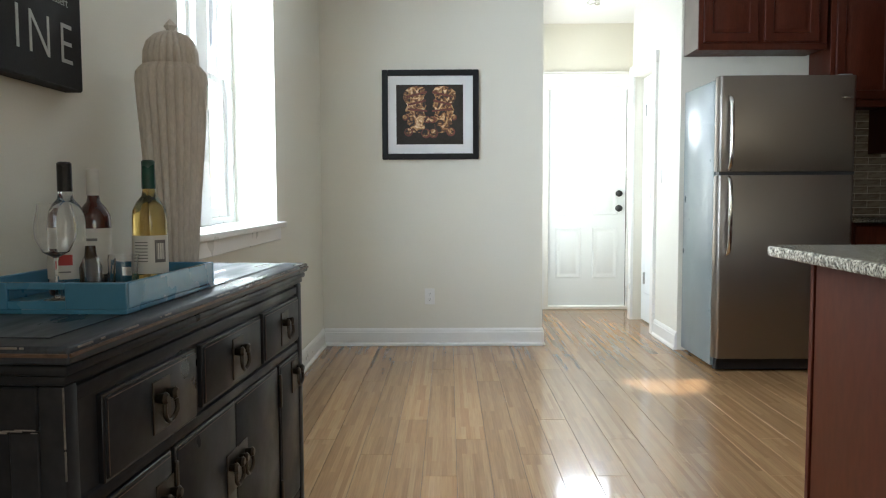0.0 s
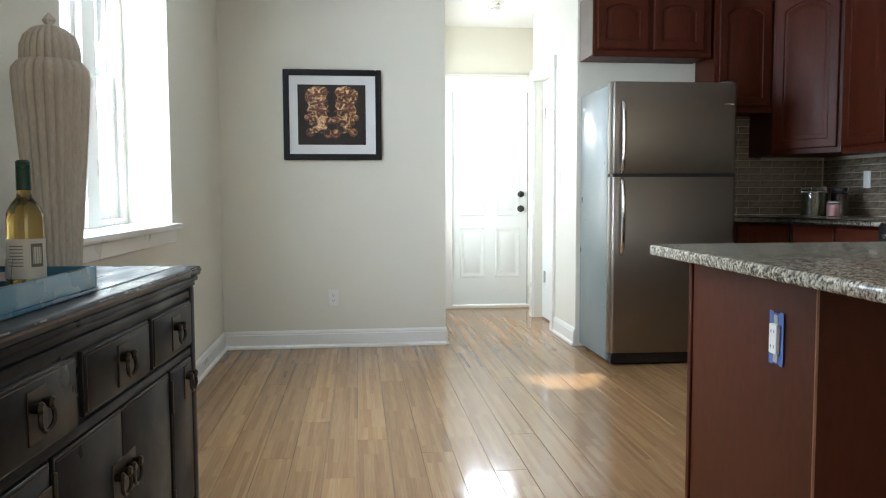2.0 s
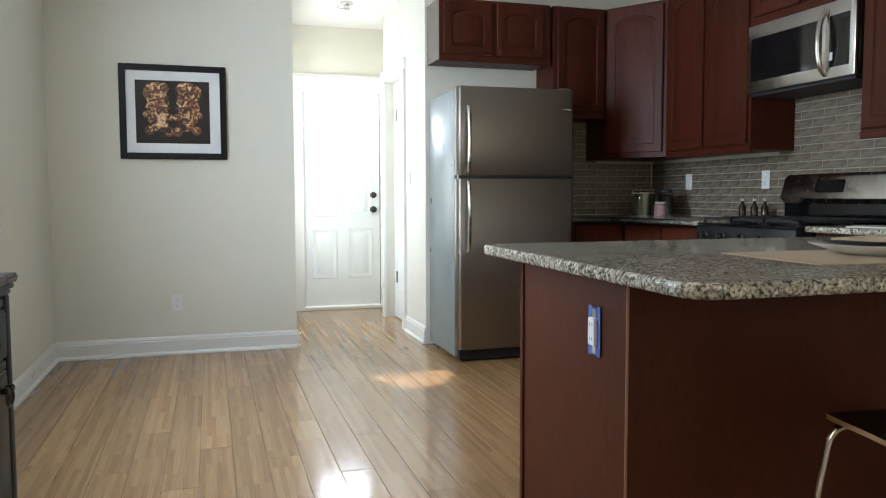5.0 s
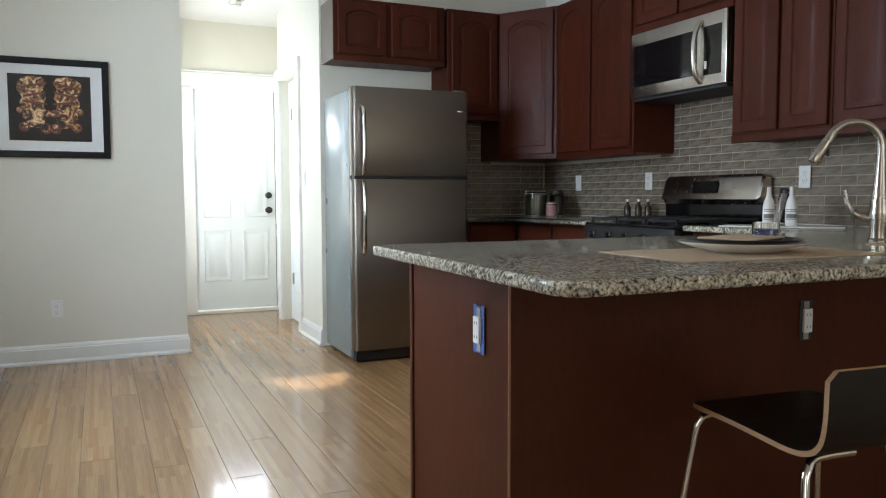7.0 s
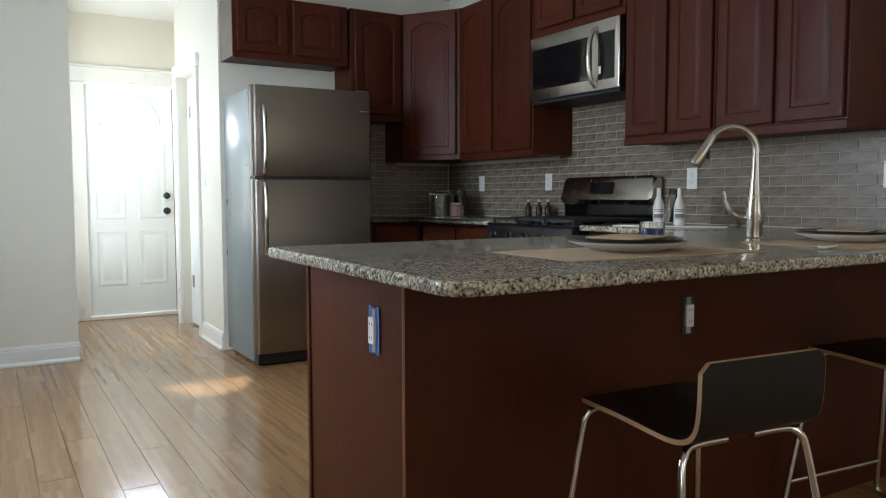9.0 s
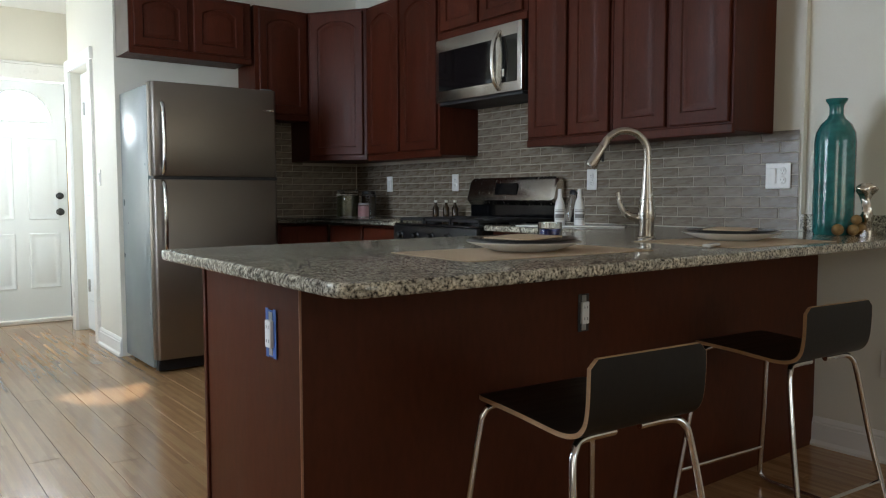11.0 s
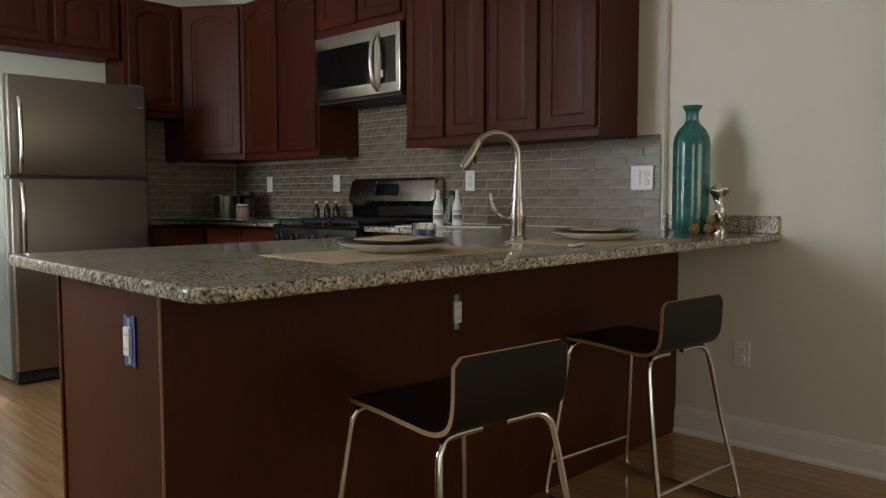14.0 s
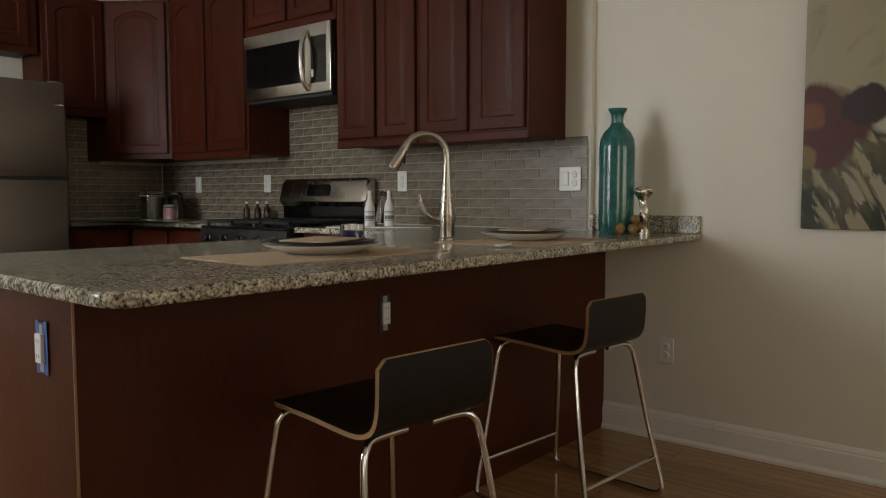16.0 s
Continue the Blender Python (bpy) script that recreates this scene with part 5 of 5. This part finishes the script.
spray_bottle(3.10, 3.655)
spray_bottle(3.175, 3.59)
brush = thing("tilted_jar", pose(3.24, 3.72, TOP + 0.009), "tilted glass jar with a dark lid behind soap", "jar")
part("glass", moved(lathe([(0.028, 0), (0.030, 0.01), (0.030, 0.13), (0.026, 0.14)], 20), pose(0, 0, 0.012, 8, 10)), CLEAR, brush)
part("lid", moved(lathe([(0.033, 0.14), (0.034, 0.158), (0.030, 0.166)], 20), pose(0, 0, 0.012, 8, 10)), BLACKCAP, brush)


def jar(x, y, r, h, fill, label, lid):
    root = thing("storage_jar", pose(x, y, TOP), label, "jar")
    part("filling", lathe([(r * 0.93, 0.004), (r * 0.93, h * 0.8), (0.001, h * 0.82)], 20), fill, root)
    part("glass", lathe([(r, 0), (r, h * 0.86), (r * 0.9, h * 0.9)], 24), CLEAR, root)
    part("lid", lathe([(r * 0.95, h * 0.9), (r * 0.96, h), (r * 0.8, h * 1.02)], 24), lid, root)


jar(3.205, 5.95, 0.085, 0.20, JARGREEN, "wide glass jar of green preserves", CLEAR)
jar(3.250, 5.80, 0.042, 0.10, PINK, "small glass jar of pink candle wax", ZINC)
jar(3.36, 5.90, 0.055, 0.19, OILAMBER, "dark storage jar in the corner", BLACKCAP)


def oil(x, y, fill):
    root = thing("oil_bottle", pose(x, y, TOP), "small dark oil bottle with a cork", "bottle", "oil bottles by the range")
    part("body", lathe([(0.021, 0), (0.022, 0.004), (0.022, 0.075), (0.010, 0.095), (0.009, 0.112)], 18), fill, root)
    part("stopper", lathe([(0.011, 0.112), (0.011, 0.128)], 12), LABEL, root)


oil(3.375, 5.07, OILAMBER)
oil(3.425, 5.02, OILAMBER)
oil(3.47, 4.98, OILAMBER)

vase = thing("glass_vase", pose(3.39, 2.42, TOP), "tall teal glass bottle vase on the counter", "vase")
part("body", lathe([(0.070, 0), (0.076, 0.010), (0.077, 0.06), (0.077, 0.37), (0.073, 0.408), (0.058, 0.440), (0.034, 0.464), (0.027, 0.480)], 40), VASECOAT, vase)
part("neck", lathe([(0.027, 0.4795), (0.026, 0.505), (0.030, 0.520)], 40), VASECOAT, vase)
part("rim", lathe([(0.030, 0.5195), (0.040, 0.534), (0.041, 0.542), (0.034, 0.543), (0.026, 0.525)], 40), VASECOAT, vase)
for x, y, r in ((-0.045, -0.100, 0.022), (0.0, -0.108, 0.024), (-0.085, -0.06, 0.023), (-0.03, -0.105, 0.020)):
    up = 0.042 if (x, r) == (-0.03, 0.020) else 0.0
    ob = part("dried_fruit", lathe([(0.002, 0)] + [(r * math.sin(math.pi * i / 8), r - r * math.cos(math.pi * i / 8)) for i in range(1, 8)] + [(0.002, 2 * r)], 14), FRUIT)
    ob.matrix_basis = pose(3.39 + x, 2.42 + y, TOP + up)
    tagged(ob, "dried brown fruit at the foot of the vase", "fruit", "dried fruit by the vase")

# abstract statuette
n = 20
loops = [[(0.036 * a, 0.036 * b, z) for a, b in [(math.copysign(abs(math.cos(2 * math.pi * (i + 0.5) / n)) ** 0.35, math.cos(2 * math.pi * (i + 0.5) / n)), math.copysign(abs(math.sin(2 * math.pi * (i + 0.5) / n)) ** 0.35, math.sin(2 * math.pi * (i + 0.5) / n))) for i in range(n)]] for z in (0, 0.020)]
for k in range(44):
    u = k / 43
    z = 0.021 + 0.185 * u
    r = 0.020 + 0.005 * math.sin(u * 9) + 0.013 * math.exp(-((u - 0.86) / 0.09) ** 2) - 0.010 * max(0.0, (u - 0.93) / 0.07)
    dx, dy = 0.006 * math.sin(u * 11), 0.005 * math.cos(u * 8)
    loops.append([(dx + r * (1 + 0.22 * math.sin(3 * (2 * math.pi * i / n) + u * 13)) * math.cos(2 * math.pi * i / n), dy + r * (1 + 0.22 * math.sin(3 * (2 * math.pi * i / n) + u * 13)) * math.sin(2 * math.pi * i / n), z) for i in range(n)])
figure = part("statuette", loft(loops), SILVER)
figure.matrix_basis = pose(3.405, 2.300, TOP)
tagged(figure, "small twisted silver statuette on a base", "statuette")

# ---- pieces: backsplash tiles, then floor planks ----
def tile_field(name, m, length, z0, z1, holes, patch, label):
    root = thing(name, m, label, "backsplash", kind="structure")
    base = min(r for p, q, r, s in holes) + 0.012
    for a, b, lo, hi in ((0, length, z0, base), (*patch, base, z1)):
        part("grout", box(a, b, -0.004, -0.0005, lo, hi, 0), GROUT, root, "pale grout")
    TH, TL, G = 0.0495, 0.178, 0.0042
    meshes = {}
    row, z = 0, z0 + 0.002
    while z < z1 - 0.012:
        h = min(TH, z1 - z)
        x = -(TL / 2 if row % 2 else 0.0)
        while x < length:
            a, b = max(x, 0.0), min(x + TL, length)
            cx, cz = (a + b) / 2, z + h / 2
            if b - a > 0.02 and not any(p < cx < q and r < cz < s for p, q, r, s in holes):
                key = (round(b - a, 3), round(h, 3))
                if key not in meshes:
                    meshes[key] = finish("tile", box(0, b - a - G, -0.0068, -0.0041, 0, h - G, 0.0010), TILE, False)
                t = new("tile", meshes[key])
                t.parent = root
                t.location = (a, random.uniform(-0.0006, 0.0), z)
            x += TL
        z += TH
        row += 1


tile_field("backsplash_right", Matrix(((0, 1, 0, XR), (-1, 0, 0, YK - 0.012), (0, 0, 1, 0), (0, 0, 0, 1))), YK - 0.012 - 2.65, TOP + 0.002, 1.70,
           [(0, 1.47, 1.36, 2), (2.44, 9, 1.375, 2)], (1.56, 2.35), "grey-taupe subway tile backsplash with pale grout")
tile_field("backsplash_back", pose(2.53, YK, 0), XR - 2.53 - 0.011, TOP + 0.002, 1.668, [(0.50, 9, 1.36, 2)], (0.0, 0.43), "grey-taupe subway tile backsplash with pale grout")

PW = 0.135
plank_meshes = {}
col, x = 0, XL + 0.002
while x < XP:
    w = min(PW, XP - x)
    y = -2.6 - [0.0, 0.75, 0.3, 1.05, 0.5][col % 5]
    while y < YD:
        a, b = max(y, -2.6), min(y + 1.83, YD)
        if b - a > 0.03:
            key = (round(w, 3), round(b - a, 3))
            if key not in plank_meshes:
                plank_meshes[key] = finish("plank", box(0.0008, w - 0.0008, 0.0008, b - a - 0.0008, -0.0075, 0, 0.0004), BAMBOO, False)
            ob = new("plank", plank_meshes[key])
            ob.parent = floor
            ob.location = (x, a, 0)
        y += 1.83
    x += PW
    col += 1
